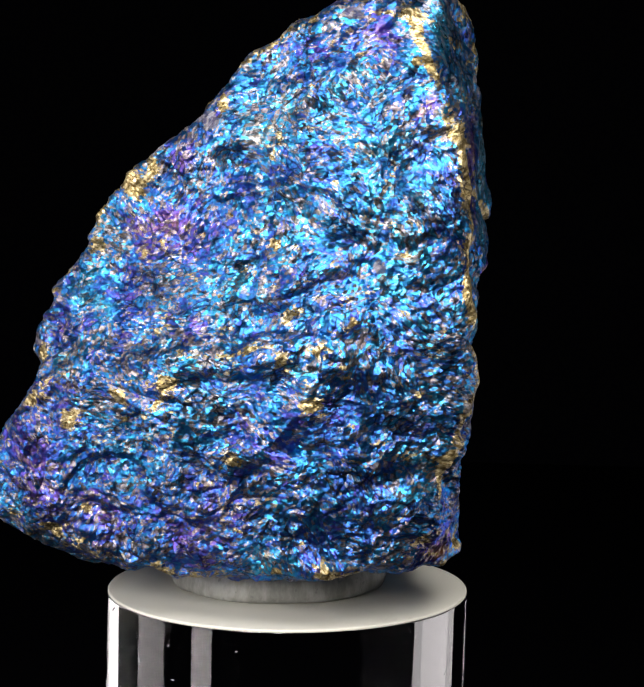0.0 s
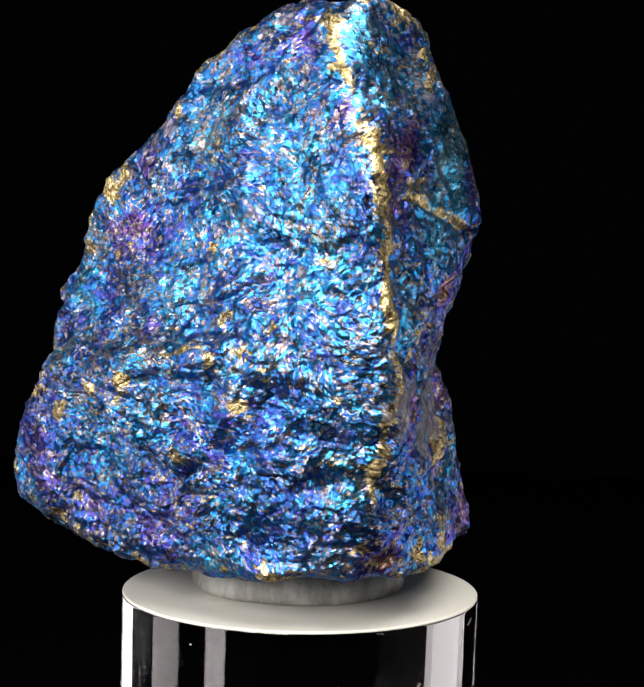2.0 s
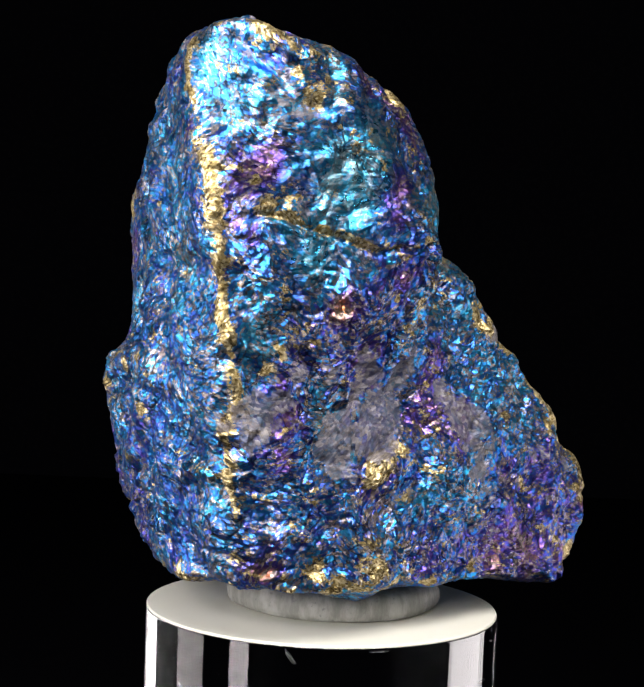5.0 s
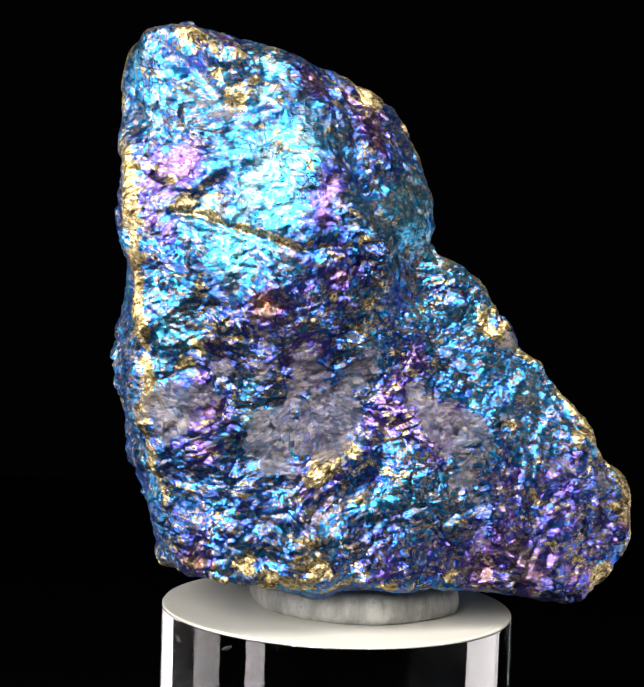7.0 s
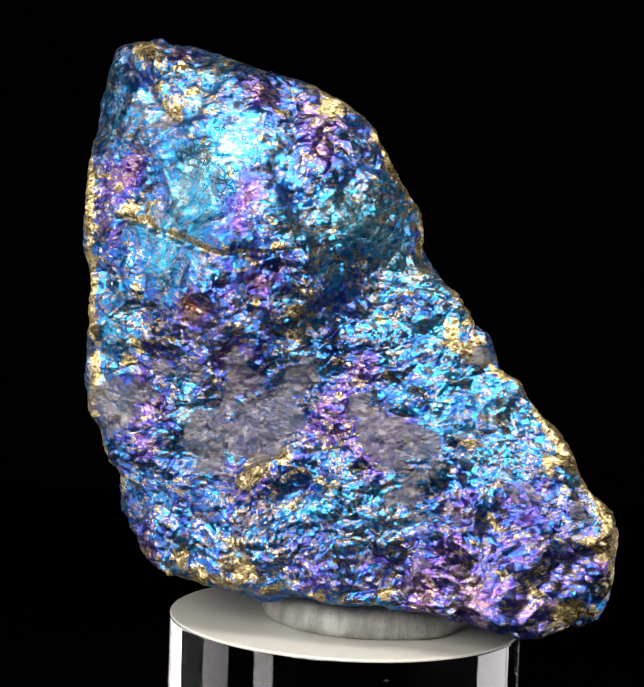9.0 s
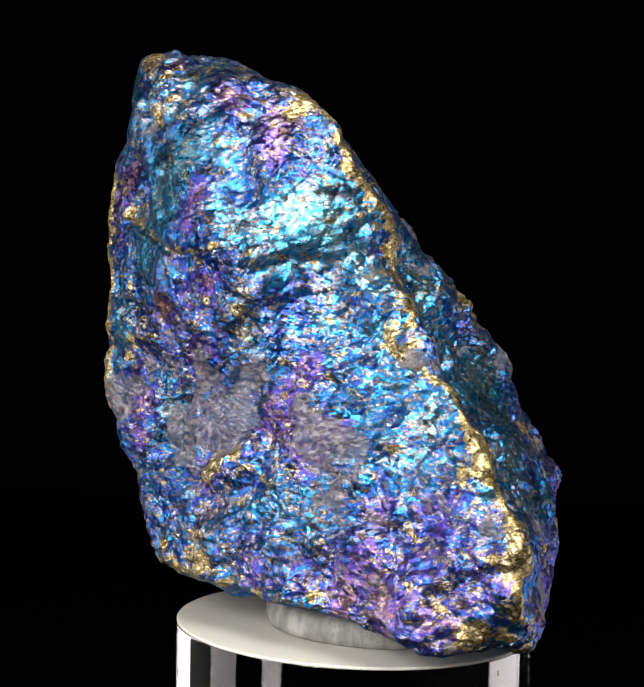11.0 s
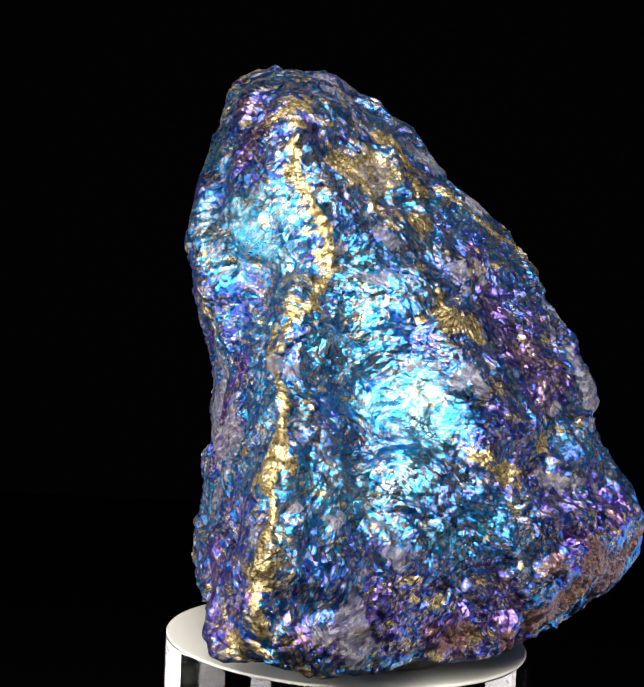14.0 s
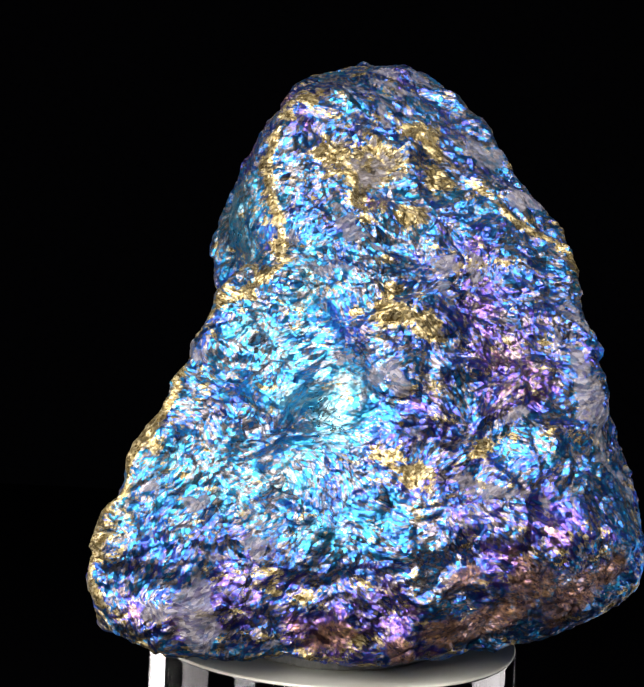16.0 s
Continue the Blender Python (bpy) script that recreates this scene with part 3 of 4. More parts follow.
# Film colour by place; the palest rows also stand in for lamp shine.
FILM_A = (
    (0.138, -0.587, 0.709, 0.042, 0.42), (0.172, -0.602, 0.667, 0.023, 0.3), (0.113, -0.572, 0.761, 0.021, 0.4), (-0.358, -0.533, 0.245, 0.054, 0.42),
    (-0.44, -0.515, 0.22, 0.044, 0.4), (-0.287, -0.577, -0.009, 0.028, 0.3), (-0.611, -0.427, 0.088, 0.045, 0.9), (-0.544, -0.454, 0.036, 0.027, 0.92),
    (-0.666, -0.393, -0.019, 0.021, 0.15), (-0.662, -0.479, -0.101, 0.034, 0.8), (-0.703, -0.493, -0.168, 0.018, 0.45), (0.08, -0.601, 0.573, 0.095, 0.76),
    (0.171, -0.612, 0.389, 0.094, 0.8), (-0.136, -0.57, 0.507, 0.064, 0.78), (0.198, -0.614, 0.182, 0.084, 0.8), (-0.192, -0.574, 0.113, 0.043, 0.8),
    (-0.768, -0.433, -0.362, 0.058, 0.5), (-0.716, -0.443, -0.462, 0.058, 0.42), (-0.537, -0.453, -0.53, 0.08, 0.5),
)
FILM_B = (
    (-0.294, -0.501, -0.563, 0.067, 0.48), (-0.334, -0.602, -0.139, 0.017, 0.12), (-0.001, -0.65, -0.097, 0.032, 0.9), (-0.069, -0.587, -0.389, 0.054, 0.66),
    (0.054, -0.506, -0.541, 0.055, 0.68), (-0.229, -0.554, -0.437, 0.077, 0.55), (-0.338, -0.534, 0.407, 0.028, 0.25), (0.309, -0.395, -0.573, 0.02, 0.15),
    (0.272, -0.631, 0.535, 0.021, 0.25), (-0.11, -0.619, -0.255, 0.085, 0.62), (0.154, -0.604, -0.138, 0.085, 0.66), (0.29, -0.56, 0.708, 0.048, 0.92),
    (0.331, -0.559, 0.613, 0.026, 0.85), (0.375, -0.37, -0.184, 0.043, 0.15), (0.369, -0.399, -0.063, 0.032, 0.36), (0.364, -0.236, 0.107, 0.031, 0.1),
    (0.335, -0.083, 0.126, 0.057, 0.42), (0.319, -0.135, -0.011, 0.068, 0.42), (0.21, 0.116, -0.148, 0.06, 0.4),
)
FILM_C = (
    (0.372, -0.378, -0.272, 0.044, 0.44), (0.298, -0.1, -0.359, 0.057, 0.44), (0.336, -0.38, -0.499, 0.044, 0.42), (0.341, -0.249, -0.397, 0.045, 0.56),
    (0.088, 0.533, -0.505, 0.065, 0.38), (0.165, 0.343, -0.539, 0.063, 0.4), (0.126, 0.289, -0.166, 0.037, 0.36), (0.286, -0.422, -0.571, 0.045, 0.14),
    (0.387, -0.095, 0.353, 0.027, 0.35), (0.379, -0.475, 0.26, 0.042, 0.58), (0.11, 0.503, -0.641, 0.039, 0.3), (0.373, -0.324, 0.022, 0.065, 0.5),
    (0.369, -0.47, 0.478, 0.055, 0.24), (0.37, -0.523, 0.411, 0.044, 0.2), (0.358, -0.427, 0.502, 0.033, 0.28), (0.377, -0.5, 0.324, 0.033, 0.28),
    (0.373, -0.282, 0.429, 0.078, 0.93), (0.381, -0.196, 0.498, 0.055, 0.9), (0.361, -0.358, 0.405, 0.044, 0.95),
)
FILM_D = (
    (0.354, -0.527, 0.586, 0.044, 0.78), (0.304, -0.519, 0.742, 0.056, 0.7), (0.354, -0.421, 0.731, 0.045, 0.6), (0.384, -0.3, 0.264, 0.055, 0.85),
    (0.384, -0.465, 0.238, 0.055, 0.74), (0.366, -0.228, 0.099, 0.027, 0.14), (0.377, -0.23, 0.144, 0.02, 0.08), (0.39, -0.46, 0.04, 0.044, 0.84),
    (0.316, -0.043, 0.111, 0.068, 0.7), (0.352, -0.28, -0.411, 0.068, 0.66), (0.36, -0.371, -0.377, 0.068, 0.7), (0.337, -0.31, -0.529, 0.034, 0.72),
    (0.337, -0.2, -0.39, 0.057, 0.64), (0.274, 0.098, -0.503, 0.058, 0.56), (0.105, 0.277, -0.1, 0.024, 0.84), (0.026, 0.344, 0.1, 0.049, 0.88),
    (0.027, 0.304, 0.183, 0.036, 0.8), (0.078, 0.2, 0.124, 0.048, 0.5), (0.211, 0.217, -0.277, 0.047, 0.62),
)
FILM_E = (
    (0.247, 0.143, -0.332, 0.035, 0.7), (0.104, 0.489, -0.534, 0.073, 0.46), (0.141, 0.398, -0.6, 0.049, 0.38), (0.055, 0.624, -0.542, 0.062, 0.42),
    (0.004, 0.695, -0.427, 0.05, 0.5), (0.039, 0.56, -0.397, 0.062, 0.55), (0.159, 0.258, -0.177, 0.036, 0.25), (0.188, 0.108, 0.245, 0.047, 0.45),
    (-0.019, 0.764, -0.43, 0.023, 0.1), (0.348, -0.14, -0.537, 0.034, 0.35), (0.368, -0.211, 0.107, 0.035, 0.14), (0.383, -0.199, 0.453, 0.069, 0.84),
    (0.346, -0.13, 0.559, 0.035, 0.9), (0.374, -0.077, 0.423, 0.046, 0.28), (0.353, -0.258, 0.66, 0.028, 0.9), (0.292, -0.248, 0.745, 0.035, 0.86),
    (0.363, -0.358, 0.427, 0.047, 0.5), (0.304, 0.042, 0.36, 0.034, 0.85), (0.285, 0.072, 0.316, 0.027, 0.82),
)
FILM_F = (
    (0.163, 0.144, 0.308, 0.081, 0.68), (0.003, 0.352, 0.154, 0.058, 0.74), (0.003, 0.536, -0.177, 0.08, 0.8), (0.012, 0.473, -0.091, 0.046, 0.78),
    (0.09, 0.322, -0.145, 0.035, 0.8), (0.088, 0.435, -0.352, 0.041, 0.62), (0.052, 0.588, -0.463, 0.069, 0.6), (0.015, 0.653, -0.391, 0.057, 0.58),
    (0.111, 0.496, -0.559, 0.046, 0.36), (0.127, 0.449, -0.483, 0.034, 0.4), (0.242, 0.198, -0.42, 0.046, 0.82), (0.191, 0.284, -0.358, 0.046, 0.72),
    (0.22, 0.216, -0.536, 0.035, 0.52), (0.153, 0.392, -0.614, 0.046, 0.36), (0.262, 0.108, -0.557, 0.046, 0.38), (-0.04, 0.736, -0.331, 0.027, 0.6),
    (0.067, 0.652, -0.611, 0.046, 0.38), (0.342, -0.226, -0.39, 0.059, 0.68), (0.197, 0.229, -0.225, 0.046, 0.56),
)
FILM_G = (
    (-0.012, 0.735, -0.544, 0.034, 0.15), (0.332, -0.015, 0.21, 0.046, 0.42), (0.013, 0.61, -0.294, 0.046, 0.48), (0.203, 0.028, 0.565, 0.042, 0.2),
    (0.148, 0.014, 0.649, 0.036, 0.26), (0.217, -0.127, 0.699, 0.044, 0.36), (0.125, 0.143, 0.463, 0.035, 0.34), (0.215, 0.059, 0.506, 0.035, 0.7),
    (0.111, 0.173, 0.383, 0.058, 0.9), (0.016, 0.248, 0.238, 0.057, 0.88), (0.186, 0.121, 0.3, 0.069, 0.8), (0.099, 0.192, 0.096, 0.046, 0.86),
    (0.042, 0.42, -0.099, 0.067, 0.74), (0.019, 0.547, -0.206, 0.055, 0.66), (0.257, 0.095, -0.426, 0.047, 0.84), (0.246, 0.187, -0.457, 0.046, 0.74),
    (0.203, 0.219, -0.257, 0.034, 0.45), (0.114, 0.494, -0.575, 0.044, 0.32), (0.122, 0.457, -0.515, 0.045, 0.42),
)
FILM_H = (
    (0.064, 0.579, -0.472, 0.065, 0.56), (0.024, 0.665, -0.512, 0.054, 0.55), (-0.033, 0.725, -0.332, 0.032, 0.58), (0.145, 0.356, -0.591, 0.034, 0.36),
    (0.047, 0.692, -0.623, 0.019, 0.15), (-0.038, 0.788, -0.479, 0.032, 0.12), (-0.34, 0.568, -0.512, 0.057, 0.44), (-0.426, 0.398, -0.315, 0.071, 0.54),
    (-0.45, 0.466, -0.599, 0.024, 0.1), (0.217, 0.216, -0.581, 0.046, 0.6), (0.111, 0.427, -0.387, 0.045, 0.5), (0.155, 0.155, 0.351, 0.082, 0.94),
    (0.037, 0.203, 0.264, 0.046, 0.9), (0.173, 0.116, 0.233, 0.047, 0.88), (0.16, 0.039, 0.61, 0.048, 0.28), (0.232, -0.126, 0.687, 0.037, 0.32),
    (0.154, 0.171, -0.009, 0.047, 0.4), (0.206, 0.15, -0.166, 0.047, 0.44), (-0.356, 0.229, -0.034, 0.047, 0.9),
)
FILM_I = (
    (-0.4, 0.277, -0.132, 0.042, 0.9), (-0.195, 0.249, 0.136, 0.069, 0.68), (-0.362, 0.42, -0.25, 0.056, 0.64), (-0.18, 0.507, -0.154, 0.066, 0.6),
    (-0.127, 0.762, -0.517, 0.031, 0.28), (-0.34, 0.596, -0.583, 0.044, 0.42), (-0.492, 0.425, -0.654, 0.046, 0.2), (-0.654, 0.191, -0.696, 0.036, 0.12),
    (0.111, 0.523, -0.577, 0.033, 0.34), (0.032, 0.674, -0.562, 0.043, 0.52), (0.061, 0.499, -0.426, 0.033, 0.62), (0.044, 0.641, -0.495, 0.053, 0.54),
    (-0.392, 0.512, -0.479, 0.056, 0.5), (-0.309, 0.353, -0.125, 0.034, 0.38), (-0.641, 0.143, -0.249, 0.048, 0.5), (-0.58, -0.145, 0.074, 0.076, 0.42),
    (0.235, 0.209, -0.358, 0.047, 0.78), (0.255, 0.155, -0.475, 0.059, 0.62), (-0.558, 0.34, -0.511, 0.07, 0.42),
)
FILM_J = (
    (-0.424, -0.196, 0.318, 0.03, 0.25), (-0.468, -0.22, 0.268, 0.038, 0.5), (-0.296, -0.112, 0.402, 0.05, 0.62), (0.284, -0.334, 0.81, 0.031, 0.12),
    (-0.349, 0.287, -0.098, 0.078, 0.92), (-0.371, 0.412, -0.238, 0.055, 0.84), (-0.47, 0.415, -0.381, 0.044, 0.84), (-0.223, 0.279, 0.016, 0.068, 0.76),
    (-0.204, 0.242, 0.149, 0.057, 0.7), (0.144, 0.156, 0.312, 0.071, 0.8), (0.139, 0.125, 0.217, 0.036, 0.5), (-0.171, 0.594, -0.223, 0.085, 0.68),
    (-0.231, 0.481, -0.187, 0.054, 0.72), (-0.339, -0.253, 0.422, 0.062, 0.76), (-0.01, -0.104, 0.71, 0.037, 0.84), (-0.059, -0.354, 0.717, 0.039, 0.82),
    (-0.588, -0.135, 0.05, 0.06, 0.36), (-0.668, -0.17, 0.006, 0.048, 0.4), (-0.286, -0.254, 0.457, 0.03, 0.86),
)
FILM_K = (
    (-0.203, -0.024, 0.425, 0.029, 0.2), (-0.52, -0.279, 0.247, 0.062, 0.66), (-0.425, 0.48, -0.429, 0.065, 0.58), (-0.297, 0.606, -0.422, 0.053, 0.56),
    (-0.158, 0.768, -0.429, 0.041, 0.54), (-0.605, 0.288, -0.577, 0.067, 0.42), (-0.521, 0.387, -0.634, 0.066, 0.4), (-0.781, 0.089, -0.435, 0.058, 0.4),
    (-0.857, 0.026, -0.356, 0.035, 0.38), (-0.194, 0.752, -0.616, 0.042, 0.5), (0.025, 0.692, -0.571, 0.022, 0.48), (-0.162, 0.762, -0.576, 0.031, 0.25),
    (-0.495, 0.35, -0.333, 0.055, 0.62), (-0.624, 0.158, -0.235, 0.045, 0.5), (-0.196, 0.224, 0.237, 0.068, 0.82), (-0.185, 0.298, 0.056, 0.09, 0.86),
    (-0.21, 0.234, 0.17, 0.045, 0.88), (-0.193, 0.597, -0.26, 0.086, 0.84), (-0.313, 0.473, -0.275, 0.076, 0.82),
)
FILM_L = (
    (-0.434, 0.439, -0.368, 0.064, 0.78), (-0.544, 0.323, -0.362, 0.075, 0.78), (-0.279, 0.324, -0.08, 0.044, 0.92), (-0.196, 0.719, -0.462, 0.053, 0.66),
    (-0.132, 0.779, -0.36, 0.043, 0.78), (-0.567, 0.135, -0.09, 0.055, 0.5), (-0.62, 0.091, -0.141, 0.044, 0.48), (-0.593, -0.113, 0.036, 0.057, 0.34),
    (-0.633, -0.03, -0.058, 0.045, 0.3), (-0.674, -0.103, -0.023, 0.045, 0.36), (-0.839, -0.031, -0.318, 0.066, 0.44), (-0.738, 0.139, -0.35, 0.065, 0.5),
    (-0.368, 0.545, -0.517, 0.064, 0.54), (-0.247, 0.686, -0.618, 0.043, 0.46), (-0.362, 0.562, -0.613, 0.043, 0.48), (-0.344, -0.273, 0.428, 0.06, 0.7),
    (-0.531, -0.314, 0.26, 0.071, 0.66), (-0.424, -0.126, 0.276, 0.058, 0.6), (0.031, -0.169, 0.743, 0.062, 0.66),
)
FILM_M = (
    (-0.077, -0.433, 0.713, 0.051, 0.64), (0.015, 0.041, 0.642, 0.024, 0.3), (-0.654, 0.193, -0.478, 0.043, 0.62), (-0.495, 0.37, -0.495, 0.043, 0.64),
    (-0.569, 0.336, -0.562, 0.065, 0.52), (-0.492, -0.122, 0.165, 0.058, 0.46), (-0.51, 0.214, -0.158, 0.044, 0.6), (-0.47, 0.221, -0.119, 0.022, 0.8),
    (-0.621, -0.26, 0.139, 0.058, 0.52), (-0.702, 0.096, -0.283, 0.055, 0.52), (-0.78, -0.154, -0.115, 0.034, 0.54),
)
RUST_A = (
    (-0.812, 0.043, -0.501, 0.077), (-0.877, -0.09, -0.495, 0.078), (-0.925, -0.171, -0.463, 0.056), (-0.836, -0.082, -0.58, 0.056),
    (-0.766, 0.064, -0.573, 0.055), (-0.722, 0.128, -0.616, 0.055), (-0.708, 0.174, -0.492, 0.043), (-0.508, 0.407, -0.617, 0.043),
    (-0.608, 0.291, -0.658, 0.043), (-0.676, 0.206, -0.635, 0.044), (-0.696, 0.175, -0.635, 0.046), (-0.607, 0.267, -0.694, 0.034),
    (-0.453, 0.459, -0.67, 0.033), (-0.492, 0.425, -0.654, 0.03), (0.3, -0.405, -0.571, 0.029), (0.322, -0.339, -0.579, 0.022),
)

TRIM_A = (
    (-0.703, -0.353, 0.087, 0.07, 0.010), (-0.221, -0.508, 0.615, 0.07, 0.009), (-0.125, -0.524, 0.713, 0.07, -0.011), (-0.06, -0.511, 0.755, 0.07, 0.010),
    (0.386, -0.141, 0.294, 0.07, 0.010), (0.205, -0.418, -0.617, 0.07, 0.007), (0.047, -0.485, -0.62, 0.07, 0.010), (-0.72, -0.442, -0.133, 0.07, 0.009),
    (0.184, -0.533, 0.828, 0.07, -0.018), (0.287, -0.485, 0.835, 0.07, -0.009), (0.33, -0.245, 0.706, 0.07, -0.010), (0.278, 0.018, 0.061, 0.07, 0.008),
    (0.266, 0.018, -0.018, 0.07, -0.010), (0.187, 0.19, -0.145, 0.07, -0.012), (-0.48, -0.438, -0.641, 0.07, -0.013), (-0.765, -0.45, -0.299, 0.07, 0.010),
    (-0.737, -0.471, -0.211, 0.07, -0.016), (-0.618, -0.505, -0.095, 0.07, -0.008), (0.251, -0.342, 0.815, 0.07, -0.011),
)
TRIM_B = (
    (0.203, 0.077, 0.471, 0.07, 0.010), (0.326, 0.053, 0.301, 0.07, 0.010), (-0.036, 0.533, -0.057, 0.07, 0.007), (-0.052, 0.627, -0.147, 0.07, -0.009),
    (-0.078, 0.732, -0.307, 0.07, -0.009), (0.03, 0.7, -0.632, 0.07, -0.011), (0.131, -0.459, -0.62, 0.07, -0.017), (-0.014, -0.521, -0.593, 0.07, 0.007),
    (0.084, -0.618, -0.248, 0.07, -0.008), (0.088, -0.657, -0.054, 0.07, -0.007), (0.067, -0.619, 0.273, 0.07, -0.007), (0.216, -0.579, 0.785, 0.07, 0.010),
    (0.057, 0.085, 0.643, 0.07, 0.010), (0.055, 0.138, 0.585, 0.07, -0.011), (0.029, 0.165, 0.514, 0.07, 0.007), (-0.058, 0.679, -0.226, 0.07, 0.010),
    (0.349, -0.596, 0.271, 0.07, 0.010), (0.227, -0.442, 0.833, 0.07, 0.010), (-0.094, 0.225, 0.334, 0.07, -0.008),
)
TRIM_C = (
    (-0.058, 0.411, 0.101, 0.07, -0.008), (-0.033, 0.709, -0.678, 0.07, -0.008), (-0.78, -0.079, -0.201, 0.07, 0.008), (-0.85, 0.01, -0.34, 0.07, -0.012),
    (-0.699, 0.204, -0.575, 0.07, 0.008), (-0.685, 0.193, -0.652, 0.07, -0.015), (-0.547, 0.35, -0.69, 0.07, -0.007), (0.394, -0.361, 0.122, 0.07, -0.014),
    (0.152, -0.388, 0.821, 0.07, 0.009), (0.044, -0.407, 0.813, 0.07, 0.008), (-0.016, -0.432, 0.782, 0.07, -0.010), (-0.243, -0.416, 0.579, 0.07, -0.007),
    (-0.59, 0.282, -0.697, 0.07, 0.010), (-0.835, -0.188, -0.609, 0.07, 0.010),
)
VALLEY_BACK = (
    (-0.170, 0.222, 0.249), (-0.195, 0.268, 0.092), (-0.230, 0.324, -0.062), (-0.251, 0.482, -0.210), (-0.291, 0.563, -0.339),
)
SPUR_BACK = (
    (-0.397, 0.147, 0.090), (-0.453, 0.207, -0.045), (-0.504, 0.226, -0.182), (-0.521, 0.292, -0.288),
)
SPUR_SIDE = (
    (0.216, -0.146, 0.729), (0.233, -0.078, 0.626), (0.257, -0.037, 0.490), (0.349, -0.002, 0.377), (0.354, -0.020, 0.287),
)
FOLD_HEAD = (
    (0.314, -0.527, 0.796), (0.349, -0.427, 0.703), (0.364, -0.347, 0.625), (0.353, -0.267, 0.638), (0.304, -0.239, 0.732),
)
LEDGE_SIDE = (
    (0.320, -0.139, 0.008), (0.291, -0.029, 0.046), (0.260, 0.056, 0.078),
)
STEP_SIDE = (
    (0.325, -0.248, -0.276), (0.313, -0.131, -0.286), (0.272, -0.025, -0.232), (0.219, 0.031, -0.176),
)
EDGE_A = (
    (0.369, 0.015, 0.358, 0.09, -0.019), (0.329, -0.113, 0.077, 0.09, 0.012), (0.1, -0.305, 0.815, 0.09, -0.013), (0.309, -0.534, 0.746, 0.09, 0.009),
)
SHAPE_SPOTS = EDGE_A + TRIM_A + TRIM_B + TRIM_C + SHAPE_A + SHAPE_B + SHAPE_C + SHAPE_D
GOLD_SPOTS = GOLD_A + GOLD_B + GOLD_C + GOLD_D + GOLD_E + GOLD_F
GREY_SPOTS = GREY_A + GREY_B + GREY_C
FILM_AND_SHINE = FILM_A + FILM_B + FILM_C + FILM_D + FILM_E + FILM_F + FILM_G + FILM_H + FILM_I + FILM_J + FILM_K + FILM_L + FILM_M
RUST_SPOTS = RUST_A

CENTRE = np.array((-0.13, -0.08, -0.12))


def faces(table):
    az, el, out = np.radians([r[0] for r in table]), np.radians([r[1] for r in table]), np.array([r[2] for r in table])
    return np.stack([np.cos(az) * np.cos(el), np.sin(az) * np.cos(el), np.sin(el)]), out


LUMPS = (faces(TOWER), faces(FOOT))


def outside(pts):
    """Below zero inside the rock: two many-faced lumps with worn edges, grown together."""
    each = []
    for normals, out in LUMPS:
        h = 45 * (pts @ normals - out)
        m = h.max(1)
        each.append((m + np.log(np.exp(h - m[:, None]).sum(1))) / 45)
    a, b = each
    m = np.minimum(a, b)
    return m - np.log(np.exp(-25 * (a - m)) + np.exp(-25 * (b - m))) / 25


def edges(pts):
    """One on the edges where two broken faces meet at an angle, falling to nought on the faces."""
    found = []
    for normals, out in LUMPS:
        h = pts @ normals - out
        order = np.argsort(-h, axis=1)[:, :2]
        first, second = (np.take_along_axis(h, order[:, k:k + 1], 1)[:, 0] for k in (0, 1))
        bend = 1 - (normals[:, order[:, 0]] * normals[:, order[:, 1]]).sum(0)
        found.append((first, np.exp(-30 * (first - second)) * np.clip(2.4 * (bend - 0.12), 0, 1)))
    (a, ea), (b, eb) = found
    return np.where(a < b, ea, eb) * np.clip(abs(a - b) / 0.08, 0, 1)


def scramble(ix, iy, iz, seed):
    h = (ix * 374761393 + iy * 668265263 + iz * 2147483647 + seed * 974634777) & 0xFFFFFFFF
    h = ((h ^ (h >> 13)) * 1274126177) & 0xFFFFFFFF
    h = ((h ^ (h >> 16)) * 2246822519) & 0xFFFFFFFF
    return ((h ^ (h >> 15)) & 0xFFFFFF) / float(0xFFFFFF)


def clouds(pts, scale, seed, octaves=3, keep=0.5):
    """Smooth noise from -1 to 1, in octaves."""
    total, size, weight = np.zeros(len(pts)), 1.0, 0.0
    for k in range(octaves):
        q = pts * scale * 2 ** k
        i = np.floor(q).astype(np.int64)
        f = q - i
        f = f * f * (3 - 2 * f)
        v = 0
        for dx in (0, 1):
            for dy in (0, 1):
                for dz in (0, 1):
                    w = (f[:, 0] if dx else 1 - f[:, 0]) * (f[:, 1] if dy else 1 - f[:, 1]) * (f[:, 2] if dz else 1 - f[:, 2])
                    v = v + w * scramble(i[:, 0] + dx, i[:, 1] + dy, i[:, 2] + dz, seed + 31 * k)
        total += size * (2 * v - 1)
        weight += size
        size *= keep
    return total / weight


